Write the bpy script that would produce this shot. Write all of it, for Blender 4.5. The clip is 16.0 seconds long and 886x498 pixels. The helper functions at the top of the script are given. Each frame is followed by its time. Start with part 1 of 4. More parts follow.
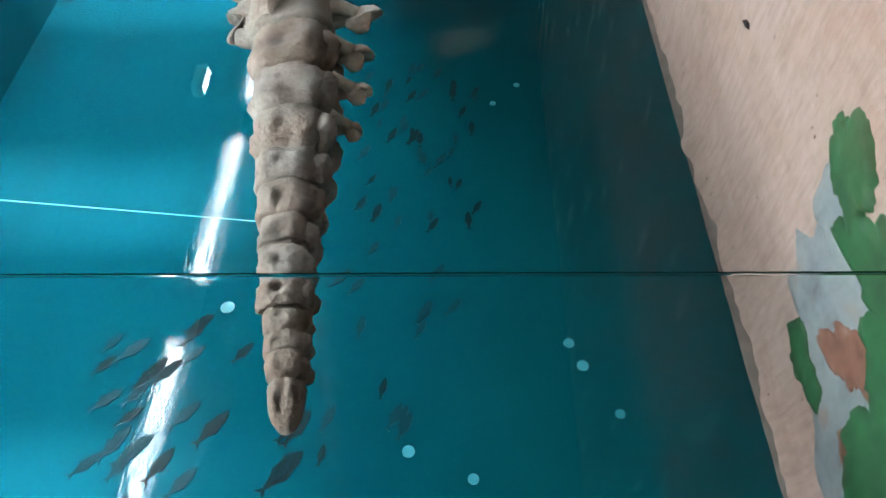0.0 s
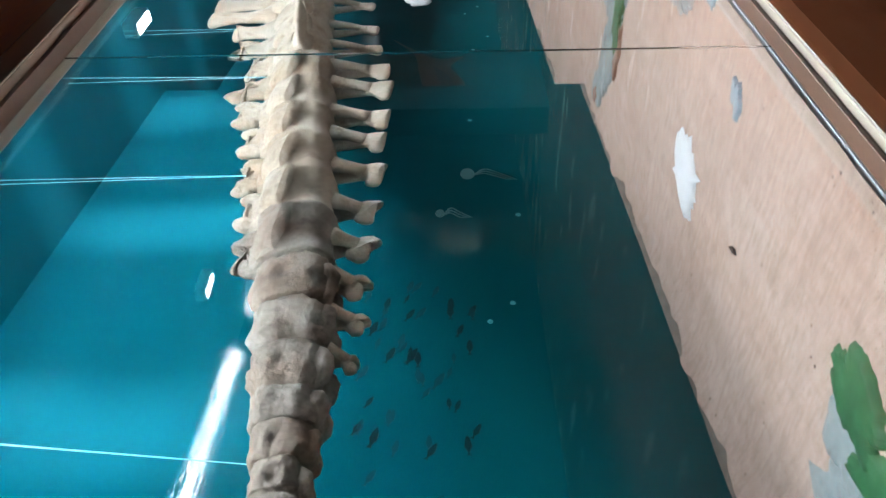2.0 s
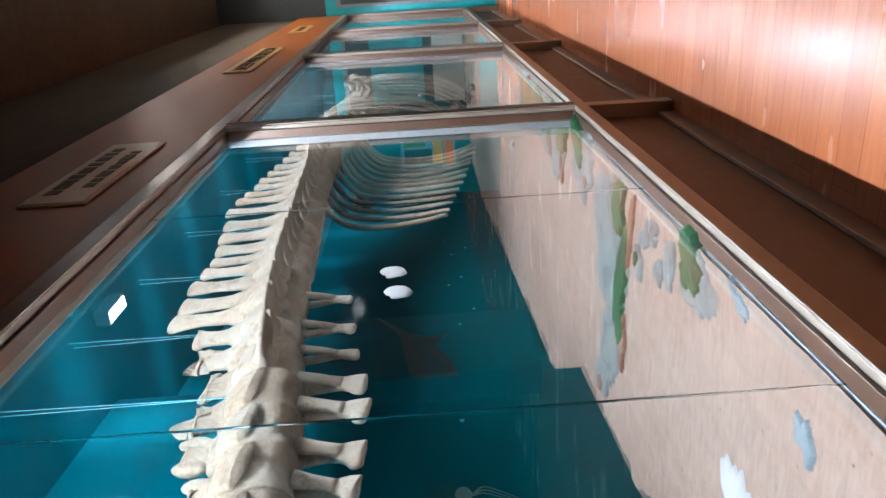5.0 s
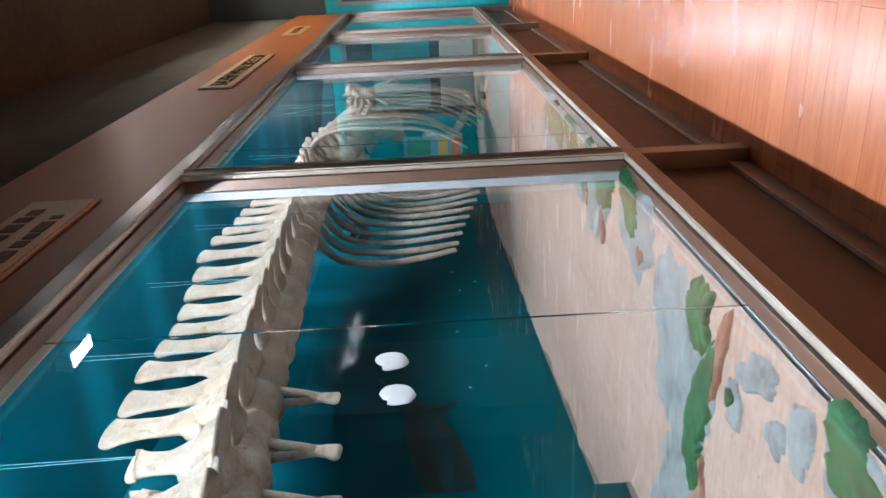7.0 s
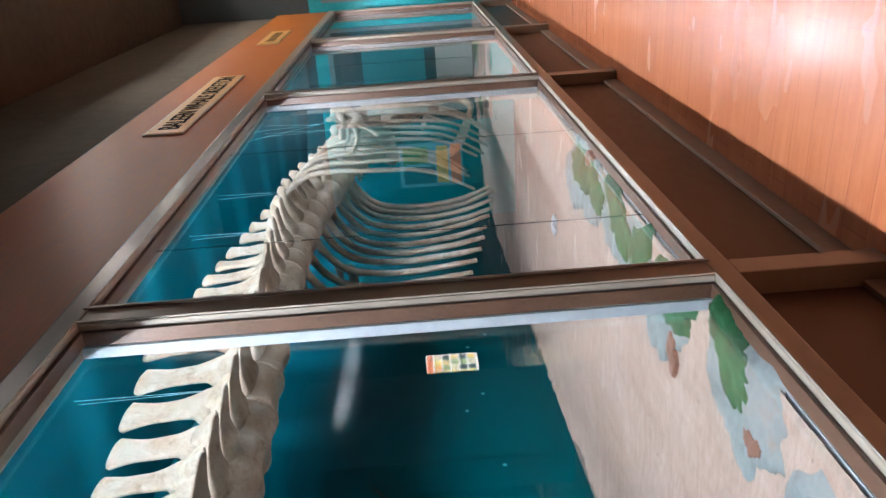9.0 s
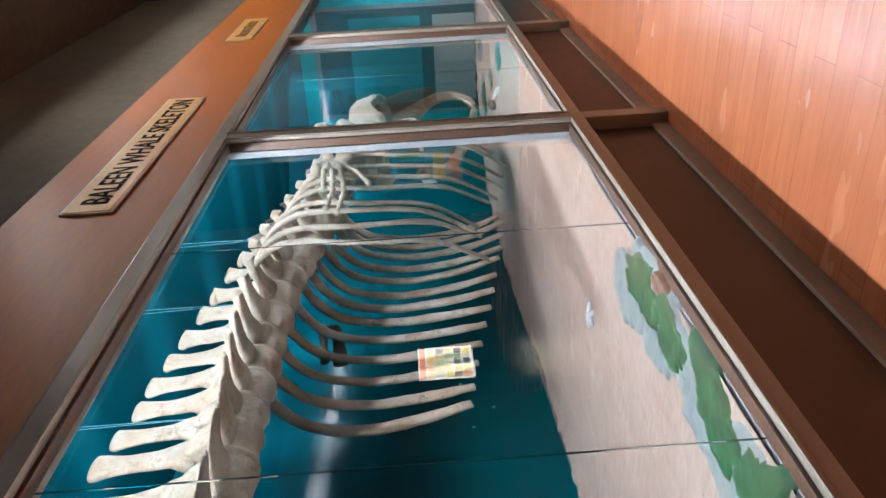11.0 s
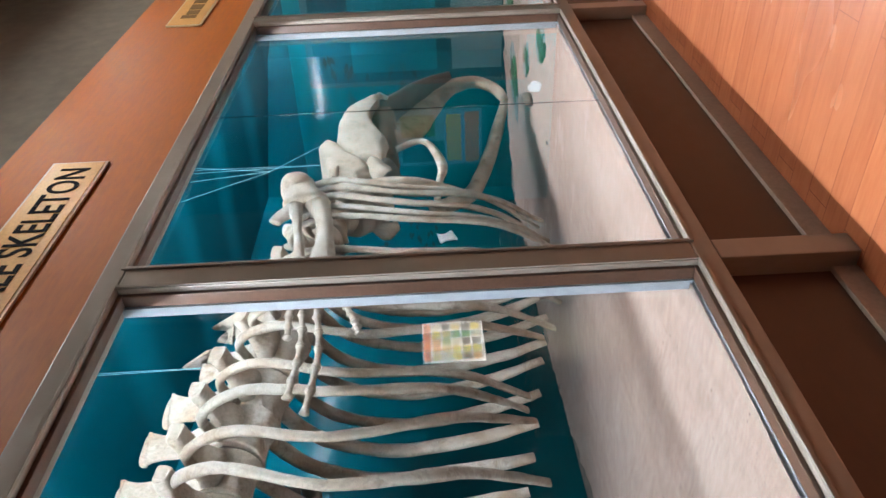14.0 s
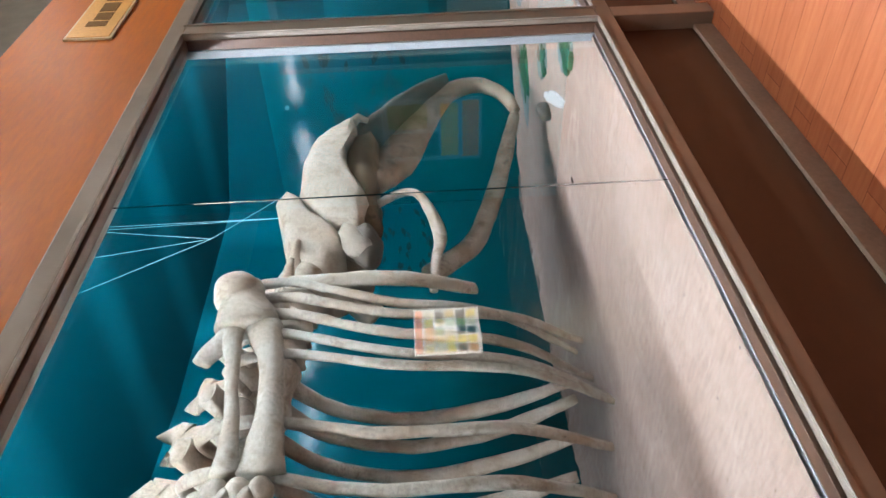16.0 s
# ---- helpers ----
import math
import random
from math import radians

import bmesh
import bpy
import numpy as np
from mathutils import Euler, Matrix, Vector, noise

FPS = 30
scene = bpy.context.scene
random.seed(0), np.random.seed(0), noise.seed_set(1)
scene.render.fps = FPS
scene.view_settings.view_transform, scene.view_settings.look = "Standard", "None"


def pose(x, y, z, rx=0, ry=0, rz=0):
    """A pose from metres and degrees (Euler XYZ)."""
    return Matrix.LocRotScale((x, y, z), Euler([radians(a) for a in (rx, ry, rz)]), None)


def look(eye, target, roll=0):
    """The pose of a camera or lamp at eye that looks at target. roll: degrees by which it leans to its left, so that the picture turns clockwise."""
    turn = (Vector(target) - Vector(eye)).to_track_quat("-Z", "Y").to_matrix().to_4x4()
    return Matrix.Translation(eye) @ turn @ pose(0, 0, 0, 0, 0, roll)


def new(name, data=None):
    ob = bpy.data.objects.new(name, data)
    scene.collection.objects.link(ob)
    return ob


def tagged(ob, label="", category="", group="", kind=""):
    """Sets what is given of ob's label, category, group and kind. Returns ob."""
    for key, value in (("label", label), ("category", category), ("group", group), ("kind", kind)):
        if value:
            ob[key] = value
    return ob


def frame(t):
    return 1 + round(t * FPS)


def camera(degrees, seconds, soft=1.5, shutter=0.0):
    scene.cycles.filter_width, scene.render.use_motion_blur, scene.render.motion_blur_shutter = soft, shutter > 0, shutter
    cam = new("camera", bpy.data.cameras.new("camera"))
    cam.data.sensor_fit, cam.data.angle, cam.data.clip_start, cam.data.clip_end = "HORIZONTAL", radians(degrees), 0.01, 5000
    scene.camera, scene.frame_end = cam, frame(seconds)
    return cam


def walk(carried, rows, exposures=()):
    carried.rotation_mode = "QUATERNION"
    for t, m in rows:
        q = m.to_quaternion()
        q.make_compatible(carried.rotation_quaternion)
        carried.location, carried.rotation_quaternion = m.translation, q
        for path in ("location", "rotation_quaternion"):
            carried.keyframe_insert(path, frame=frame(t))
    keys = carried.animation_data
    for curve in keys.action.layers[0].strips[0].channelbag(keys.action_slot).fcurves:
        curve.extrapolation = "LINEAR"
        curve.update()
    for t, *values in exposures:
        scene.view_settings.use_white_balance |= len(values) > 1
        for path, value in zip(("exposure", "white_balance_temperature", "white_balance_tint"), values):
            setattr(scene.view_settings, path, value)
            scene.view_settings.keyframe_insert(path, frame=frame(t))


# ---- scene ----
cam = camera(62.3, 16.0)
PATH = [
    (0, (-0.002, -0.71, 1.415), (1.131, 0.939, 1.434), -90.2),
    (0.5, (0.004, -0.714, 1.414), (1.215, 0.877, 1.438), -90.2),
    (1, (0.004, -0.73, 1.412), (1.329, 0.768, 1.441), -90.3),
    (1.5, (0.017, -0.748, 1.412), (1.449, 0.647, 1.434), -90.5),
    (2, (0.071, -0.763, 1.412), (1.592, 0.536, 1.423), -90.9),
    (2.5, (0.142, -0.776, 1.41), (1.73, 0.44, 1.412), -91.5),
    (3, (0.219, -0.786, 1.409), (1.86, 0.357, 1.404), -92.1),
    (3.5, (0.296, -0.804, 1.405), (1.995, 0.251, 1.399), -92.6),
    (4, (0.355, -0.82, 1.401), (2.125, 0.11, 1.383), -93.0),
    (4.5, (0.459, -0.794, 1.384), (2.286, 0.019, 1.352), -93.3),
    (5, (0.605, -0.759, 1.391), (2.463, -0.019, 1.347), -93.8),
    (7.3, (1.668, -0.848, 1.391), (3.513, -0.076, 1.358), -92.7),
    (7.5, (1.79, -0.889, 1.384), (3.624, -0.092, 1.356), -92.9),
    (8, (2.03, -0.96, 1.387), (3.848, -0.128, 1.349), -93.2),
    (8.5, (2.296, -0.943, 1.393), (4.117, -0.117, 1.352), -93.7),
    (9, (2.551, -0.967, 1.382), (4.378, -0.155, 1.345), -94.4),
    (9.5, (2.836, -1.078, 1.4), (4.665, -0.268, 1.378), -94.4),
    (9.7, (2.938, -1.104, 1.389), (4.769, -0.301, 1.369), -94.4),
    (11.8, (4.225, -1.284, 1.411), (5.94, -0.259, 1.345), -94.2),
    (12, (4.347, -1.294, 1.395), (6.057, -0.259, 1.336), -94.4),
    (12.5, (4.662, -1.379, 1.41), (6.35, -0.306, 1.37), -94.0),
    (13, (4.975, -1.358, 1.393), (6.65, -0.265, 1.362), -93.3),
    (13.5, (5.277, -1.344, 1.396), (6.935, -0.227, 1.365), -92.9),
    (14, (5.599, -1.384, 1.411), (7.229, -0.225, 1.377), -92.9),
    (14.5, (5.92, -1.371, 1.392), (7.538, -0.196, 1.352), -93.0),
    (15, (6.213, -1.376, 1.394), (7.803, -0.164, 1.356), -93.5),
    (15.5, (6.531, -1.383, 1.391), (8.081, -0.12, 1.353), -93.3),
    (16, (6.858, -1.326, 1.388), (8.382, -0.031, 1.338), -93.1),
]
walk(cam, [(t, look(eye, target, roll)) for t, eye, target, roll in PATH],
     exposures=[(0.0, -0.20, 6500, 10), (2.5, 0.0, 6350, 10), (5.0, 0.02, 6050, 10), (9.5, 0.02, 6050, 10), (13.0, -0.06, 6050, 10), (16.0, -0.12, 6050, 10)])

# ---- light ----
FLOOR, CEIL, FASCIA_TOP = 0.05, 4.4, 3.13
TUBE, HALL, DIM, FAR = 550.0, 470.0, 60.0, 15.0
scene.view_settings.exposure = 0.0
world = bpy.data.worlds.new("world")
scene.world = world
world.use_nodes = True
world.node_tree.nodes["Background"].inputs[0].default_value = (0.6, 0.62, 0.65, 1)
world.node_tree.nodes["Background"].inputs[1].default_value = 0.02


# ---- materials ----
def material(name, rough=0.5, metal=0.0, spec=0.5):
    m = bpy.data.materials.new(name)
    m.use_nodes = True
    b = m.node_tree.nodes["Principled BSDF"]
    b.inputs["Roughness"].default_value = rough
    b.inputs["Metallic"].default_value = metal
    b.inputs["Specular IOR Level"].default_value = spec
    return m, m.node_tree.nodes, m.node_tree.links, b


def coords(n, l, scale=(1, 1, 1), world_space=True):
    g = n.new("ShaderNodeNewGeometry") if world_space else n.new("ShaderNodeTexCoord")
    mp = n.new("ShaderNodeMapping")
    mp.inputs["Scale"].default_value = scale
    l.new(g.outputs["Position" if world_space else "Object"], mp.inputs["Vector"])
    return mp.outputs["Vector"]


def fractal(n, l, vec, scale, detail=4, rough=0.55):
    t = n.new("ShaderNodeTexNoise")
    t.inputs["Scale"].default_value, t.inputs["Detail"].default_value, t.inputs["Roughness"].default_value = scale, detail, rough
    l.new(vec, t.inputs["Vector"])
    return t.outputs["Fac"]


def ramp(n, l, fac, stops):
    r = n.new("ShaderNodeValToRGB")
    e = r.color_ramp.elements
    while len(e) < len(stops):
        e.new(0.5)
    for el, (p, c) in zip(e, stops):
        el.position, el.color = p, (*c, 1)
    l.new(fac, r.inputs["Fac"])
    return r.outputs["Color"]


def mix(n, l, fac, a, b, mode="MIX"):
    x = n.new("ShaderNodeMix")
    x.data_type, x.blend_type = "RGBA", mode
    for sock, v in ((x.inputs["Factor"], fac), (x.inputs["A"], a), (x.inputs["B"], b)):
        if isinstance(v, (int, float)):
            sock.default_value = v
        elif isinstance(v, tuple):
            sock.default_value = (*v, 1)
        else:
            l.new(v, sock)
    return x.outputs["Result"]


def bump(n, l, b, height, strength, dist=0.01):
    k = n.new("ShaderNodeBump")
    k.inputs["Strength"].default_value, k.inputs["Distance"].default_value = strength, dist
    l.new(height, k.inputs["Height"])
    l.new(k.outputs["Normal"], b.inputs["Normal"])


def two_tone(name, c1, c2, scale, rough, fine=None, stretch=(1, 1, 1), relief=0.15, spec=0.5, metal=0.0, lo=0.35, hi=0.65):
    m, n, l, b = material(name, rough, metal, spec)
    v = coords(n, l, stretch)
    col = ramp(n, l, fractal(n, l, v, scale), [(lo, c1), (hi, c2)])
    f2 = fractal(n, l, v, fine or scale * 12, 3)
    col = mix(n, l, 0.35, col, ramp(n, l, f2, [(0.3, tuple(x * 0.75 for x in c1)), (0.7, tuple(min(1, x * 1.2) for x in c2))]))
    l.new(col, b.inputs["Base Color"])
    rr = n.new("ShaderNodeMapRange")
    rr.inputs["To Min"].default_value, rr.inputs["To Max"].default_value = rough * 0.8, min(1, rough * 1.25)
    l.new(f2, rr.inputs["Value"])
    l.new(rr.outputs["Result"], b.inputs["Roughness"])
    if relief:
        bump(n, l, b, f2, relief, 0.004)
    return m


def bone_material(name, pale, warm, dirt, pits, relief=0.5, spread=0.45):
    m, n, l, b = material(name, 0.62, 0, 0.35)
    v = coords(n, l)
    info = n.new("ShaderNodeObjectInfo")
    col = ramp(n, l, fractal(n, l, v, 6.0, 5), [(0.36, warm), (0.60, pale)])
    tint = n.new("ShaderNodeMapRange")
    tint.inputs["To Min"].default_value, tint.inputs["To Max"].default_value = 0.0, spread
    l.new(info.outputs["Random"], tint.inputs["Value"])
    col = mix(n, l, tint.outputs["Result"], col, warm)
    blot = ramp(n, l, fractal(n, l, v, 14.0, 6, 0.65), [(0.54, (0, 0, 0)), (0.70, (1, 1, 1))])
    col = mix(n, l, mix(n, l, 1.0, blot, (0.75, 0.75, 0.75), "MULTIPLY"), col, dirt)
    hole = n.new("ShaderNodeTexVoronoi")
    hole.inputs["Scale"].default_value = pits
    l.new(v, hole.inputs["Vector"])
    pit = ramp(n, l, hole.outputs["Distance"], [(0.05, (0.35, 0.35, 0.35)), (0.16, (1, 1, 1))])
    mask = ramp(n, l, fractal(n, l, v, 9.0, 3), [(0.52, (0, 0, 0)), (0.62, (1, 1, 1))])
    pit = mix(n, l, mask, (1.0, 1.0, 1.0), pit)
    col = mix(n, l, 1.0, col, pit, "MULTIPLY")
    grain = ramp(n, l, fractal(n, l, v, 85.0, 5, 0.7), [(0.36, (0.62, 0.59, 0.56)), (0.56, (1, 1, 1))])
    col = mix(n, l, 0.7, col, grain, "MULTIPLY")
    l.new(col, b.inputs["Base Color"])
    h = n.new("ShaderNodeMath")
    h.operation = "MULTIPLY"
    l.new(pit, h.inputs[0])
    l.new(fractal(n, l, v, 70.0, 5, 0.7), h.inputs[1])
    bump(n, l, b, h.outputs[0], relief, 0.012)
    return m


BONE = bone_material("bone", (0.45, 0.41, 0.36), (0.35, 0.275, 0.21), (0.19, 0.125, 0.072), 55.0)
BONE_TAIL = bone_material("weathered_bone", (0.215, 0.198, 0.175), (0.145, 0.10, 0.072), (0.055, 0.04, 0.03), 34.0, 1.0, 0.9)
BONE_MID = bone_material("tan_bone", (0.32, 0.282, 0.235), (0.24, 0.182, 0.13), (0.135, 0.094, 0.058), 45.0, 0.7)
BONE_RIB = bone_material("rib_bone", (0.36, 0.33, 0.29), (0.235, 0.172, 0.122), (0.125, 0.073, 0.042), 50.0)
BONE_JAW = bone_material("browned_bone", (0.37, 0.315, 0.258), (0.22, 0.152, 0.10), (0.07, 0.042, 0.023), 40.0)
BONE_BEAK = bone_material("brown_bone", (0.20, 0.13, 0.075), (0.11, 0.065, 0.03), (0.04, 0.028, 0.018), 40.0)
BONE_DARK = bone_material("dark_bone", (0.11, 0.09, 0.07), (0.07, 0.052, 0.04), (0.06, 0.05, 0.04), 50.0)


def mural_material(name, share, smear):
    m, n, l, b = material(name, 0.08, 0, 0.12)
    v = coords(n, l, (0.5, 0.5, 1.3))
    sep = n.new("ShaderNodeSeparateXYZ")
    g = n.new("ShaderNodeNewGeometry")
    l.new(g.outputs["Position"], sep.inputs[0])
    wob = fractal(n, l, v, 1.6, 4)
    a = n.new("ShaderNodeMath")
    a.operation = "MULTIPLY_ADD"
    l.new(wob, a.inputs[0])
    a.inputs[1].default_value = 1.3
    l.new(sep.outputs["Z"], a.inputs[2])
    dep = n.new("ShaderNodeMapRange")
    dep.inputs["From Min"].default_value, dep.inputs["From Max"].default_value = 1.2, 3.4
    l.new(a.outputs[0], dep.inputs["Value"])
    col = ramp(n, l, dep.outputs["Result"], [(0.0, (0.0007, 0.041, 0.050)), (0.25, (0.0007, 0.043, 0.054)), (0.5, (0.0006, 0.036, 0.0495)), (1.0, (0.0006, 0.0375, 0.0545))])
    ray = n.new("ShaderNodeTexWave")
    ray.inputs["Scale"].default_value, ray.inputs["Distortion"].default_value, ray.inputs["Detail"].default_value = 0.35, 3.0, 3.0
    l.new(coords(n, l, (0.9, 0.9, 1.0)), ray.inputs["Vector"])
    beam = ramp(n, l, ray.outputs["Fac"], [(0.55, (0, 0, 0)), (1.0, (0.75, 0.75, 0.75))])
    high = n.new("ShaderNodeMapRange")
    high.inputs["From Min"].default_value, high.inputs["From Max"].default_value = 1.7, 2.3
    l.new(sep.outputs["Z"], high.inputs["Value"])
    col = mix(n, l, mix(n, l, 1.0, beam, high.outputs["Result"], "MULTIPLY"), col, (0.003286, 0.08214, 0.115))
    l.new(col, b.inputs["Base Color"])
    b.inputs["Specular IOR Level"].default_value, b.inputs["Roughness"].default_value = 0.0, 0.9
    gloss = n.new("ShaderNodeBsdfGlossy")
    gloss.inputs["Roughness"].default_value = smear
    bump(n, l, gloss, fractal(n, l, coords(n, l, (1, 1, 3.0)), 16.0, 5), 0.05, 0.01)
    both = n.new("ShaderNodeMixShader")
    both.inputs[0].default_value = share
    l.new(b.outputs[0], both.inputs[1])
    l.new(gloss.outputs[0], both.inputs[2])
    l.new(both.outputs[0], n["Material Output"].inputs["Surface"])
    return m


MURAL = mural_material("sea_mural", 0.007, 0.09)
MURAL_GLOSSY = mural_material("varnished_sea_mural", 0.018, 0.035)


def sand_material():
    m, n, l, b = material("painted_sand", 0.75, 0, 0.25)
    v = coords(n, l)
    col = ramp(n, l, fractal(n, l, v, 2.2, 5), [(0.3, (0.268, 0.184, 0.148)), (0.7, (0.328, 0.246, 0.212))])
    col = mix(n, l, 0.3, col, ramp(n, l, fractal(n, l, coords(n, l, (0.6, 4, 1)), 6.0, 6, 0.7), [(0.35, (0.2, 0.138, 0.11)), (0.65, (0.328, 0.258, 0.226))]))
    sp = n.new("ShaderNodeTexVoronoi")
    sp.inputs["Scale"].default_value = 20.0
    l.new(v, sp.inputs["Vector"])
    speck = ramp(n, l, sp.outputs["Distance"], [(0.07, (0.22, 0.18, 0.17)), (0.12, (1, 1, 1))])
    mask = ramp(n, l, fractal(n, l, v, 5.0, 3), [(0.47, (0, 0, 0)), (0.60, (1, 1, 1))])
    col = mix(n, l, 1.0, col, mix(n, l, mask, (1.0, 1.0, 1.0), speck), "MULTIPLY")
    stain = ramp(n, l, fractal(n, l, v, 3.1, 6, 0.7), [(0.63, (0, 0, 0)), (0.75, (0.35, 0.35, 0.35))])
    col = mix(n, l, stain, col, (0.24, 0.24, 0.26))
    fine = n.new("ShaderNodeTexVoronoi")
    fine.inputs["Scale"].default_value = 75.0
    l.new(v, fine.inputs["Vector"])
    dot = ramp(n, l, fine.outputs["Distance"], [(0.10, (0.36, 0.32, 0.30)), (0.18, (1, 1, 1))])
    some = ramp(n, l, fractal(n, l, v, 8.0, 4), [(0.50, (0, 0, 0)), (0.62, (1, 1, 1))])
    col = mix(n, l, 1.0, col, mix(n, l, some, (1.0, 1.0, 1.0), dot), "MULTIPLY")
    brush = ramp(n, l, fractal(n, l, coords(n, l, (2.2, 0.5, 1)), 26.0, 5, 0.7), [(0.35, (0.74, 0.72, 0.71)), (0.6, (1, 1, 1))])
    col = mix(n, l, 0.8, col, brush, "MULTIPLY")
    l.new(col, b.inputs["Base Color"])
    bump(n, l, b, fractal(n, l, v, 60.0, 6, 0.75), 0.5, 0.006)
    return m


SAND = sand_material()


def growth_material(name, stops, dark, light):
    m, n, l, b = material(name, 0.7, 0, 0.3)
    v = coords(n, l)
    col = ramp(n, l, fractal(n, l, v, 8.0, 6, 0.62), stops)
    col = mix(n, l, 0.25, col, ramp(n, l, fractal(n, l, v, 45.0, 5, 0.65), [(0.3, dark), (0.7, light)]))
    l.new(col, b.inputs["Base Color"])
    bump(n, l, b, fractal(n, l, v, 30.0, 5), 0.3, 0.005)
    return m


GROWTH = growth_material("grey_growth", [(0.30, (0.06352, 0.07508, 0.07508)), (0.45, (0.127, 0.1502, 0.1559)), (0.60, (0.1617, 0.179, 0.179)), (0.72, (0.1963, 0.1444, 0.1155))], (0.0462, 0.06352, 0.0693), (0.1848, 0.2021, 0.2079))
GREEN = growth_material("green_growth", [(0.30, (0.00231, 0.01694, 0.0077)), (0.45, (0.00385, 0.04235, 0.01386)), (0.60, (0.0077, 0.07315, 0.02156)), (0.72, (0.0539, 0.1001, 0.0693))], (0.00308, 0.0231, 0.00924), (0.0308, 0.0924, 0.0385))
RUST = growth_material("rust_growth", [(0.32, (0.05775, 0.0231, 0.01444)), (0.50, (0.127, 0.05198, 0.03176)), (0.68, (0.2079, 0.127, 0.09817))], (0.05775, 0.02887, 0.01733), (0.1963, 0.1155, 0.08663))
BLUE_PAINT = growth_material("blue_paint", [(0.35, (0.0924, 0.1502, 0.1906)), (0.65, (0.1963, 0.2426, 0.2772))], (0.0693, 0.1155, 0.1502), (0.231, 0.2656, 0.2888))
FRAME = two_tone("frame_lacquer", (0.235, 0.20, 0.163), (0.285, 0.243, 0.20), 1.2, 0.30, fine=9, stretch=(0.5, 1, 0.8), relief=0.0)
FRAME_DARK = two_tone("bead_dark_wood", (0.07, 0.035, 0.022), (0.10, 0.05, 0.03), 6.0, 0.35, relief=0.08)
LINER = two_tone("liner_pale_paint", (0.33, 0.36, 0.41), (0.40, 0.425, 0.465), 4.0, 0.5, relief=0.05)
FASCIA = two_tone("fascia_laminate", (0.40, 0.110, 0.010), (0.48, 0.140, 0.016), 1.6, 0.48, fine=30, stretch=(0.4, 1, 2.0), relief=0.04, spec=0.32)
PLINTH = two_tone("plinth_laminate", (0.052, 0.026, 0.014), (0.068, 0.034, 0.018), 2.0, 0.45, stretch=(0.5, 1, 1), relief=0.04)
SKIRT = two_tone("skirting_paint", (0.26, 0.20, 0.16), (0.32, 0.25, 0.20), 5.0, 0.5, relief=0.05)
CEILING = two_tone("ceiling_paint", (0.11, 0.103, 0.087), (0.135, 0.126, 0.106), 1.0, 0.9, relief=0.03, spec=0.05)
OVER = two_tone("dark_wall_paint", (0.15, 0.139, 0.115), (0.185, 0.17, 0.14), 1.0, 0.8, relief=0.03, spec=0.08)
OPPOSITE = two_tone("hall_teal_paint", (0.002, 0.022, 0.026), (0.003, 0.030, 0.035), 1.2, 0.8, relief=0.03, spec=0.1)
PAINT = two_tone("hall_wall_paint", (0.022, 0.032, 0.034), (0.030, 0.042, 0.045), 1.2, 0.6, relief=0.05)
TEAL = two_tone("teal_wall_paint", (0.006, 0.26, 0.31), (0.01, 0.32, 0.38), 1.5, 0.4, relief=0.03)
BRASS = two_tone("gold_sign_board", (0.64, 0.35, 0.085), (0.72, 0.41, 0.11), 8.0, 0.38, relief=0.04)
CREAM = two_tone("cream_edge", (0.62, 0.50, 0.30), (0.70, 0.58, 0.36), 8.0, 0.45, relief=0.03)
INK = two_tone("black_lettering", (0.008, 0.008, 0.009), (0.012, 0.012, 0.013), 20.0, 0.8, relief=0, spec=0.1)
WHITE = two_tone("white_plaster", (0.44, 0.445, 0.47), (0.50, 0.505, 0.53), 12.0, 0.55, relief=0.15)
FISH = two_tone("fish_paint", (0.00115, 0.00809, 0.0104), (0.00173, 0.0127, 0.0162), 14.0, 0.5, relief=0.03, spec=0.06)
FISH_PALE = two_tone("pale_fish_paint", (0.000577, 0.0173, 0.0243), (0.00115, 0.0243, 0.033), 14.0, 0.5, relief=0.03, spec=0.06)
BUBBLE = two_tone("bubble_paint", (0.0115, 0.139, 0.179), (0.0462, 0.219, 0.254), 40.0, 0.3, relief=0.03)
WISP = two_tone("jelly_paint", (0.00462, 0.0491, 0.0607), (0.0104, 0.0809, 0.0924), 30.0, 0.3, relief=0.03)
ORCA = two_tone("orca_paint", (0.00115, 0.00693, 0.00924), (0.00173, 0.0104, 0.0127), 8.0, 0.4, relief=0.03, spec=0.08)
THREAD = two_tone("nylon_thread", (0.25, 0.62, 0.72), (0.35, 0.72, 0.8), 20.0, 0.25, relief=0)
PAPER = two_tone("paper_tag", (0.70, 0.74, 0.76), (0.8, 0.82, 0.84), 20.0, 0.5, relief=0)
SEALANT = two_tone("glass_edge_sealant", (0.012, 0.05, 0.052), (0.02, 0.075, 0.075), 12.0, 0.2, relief=0)


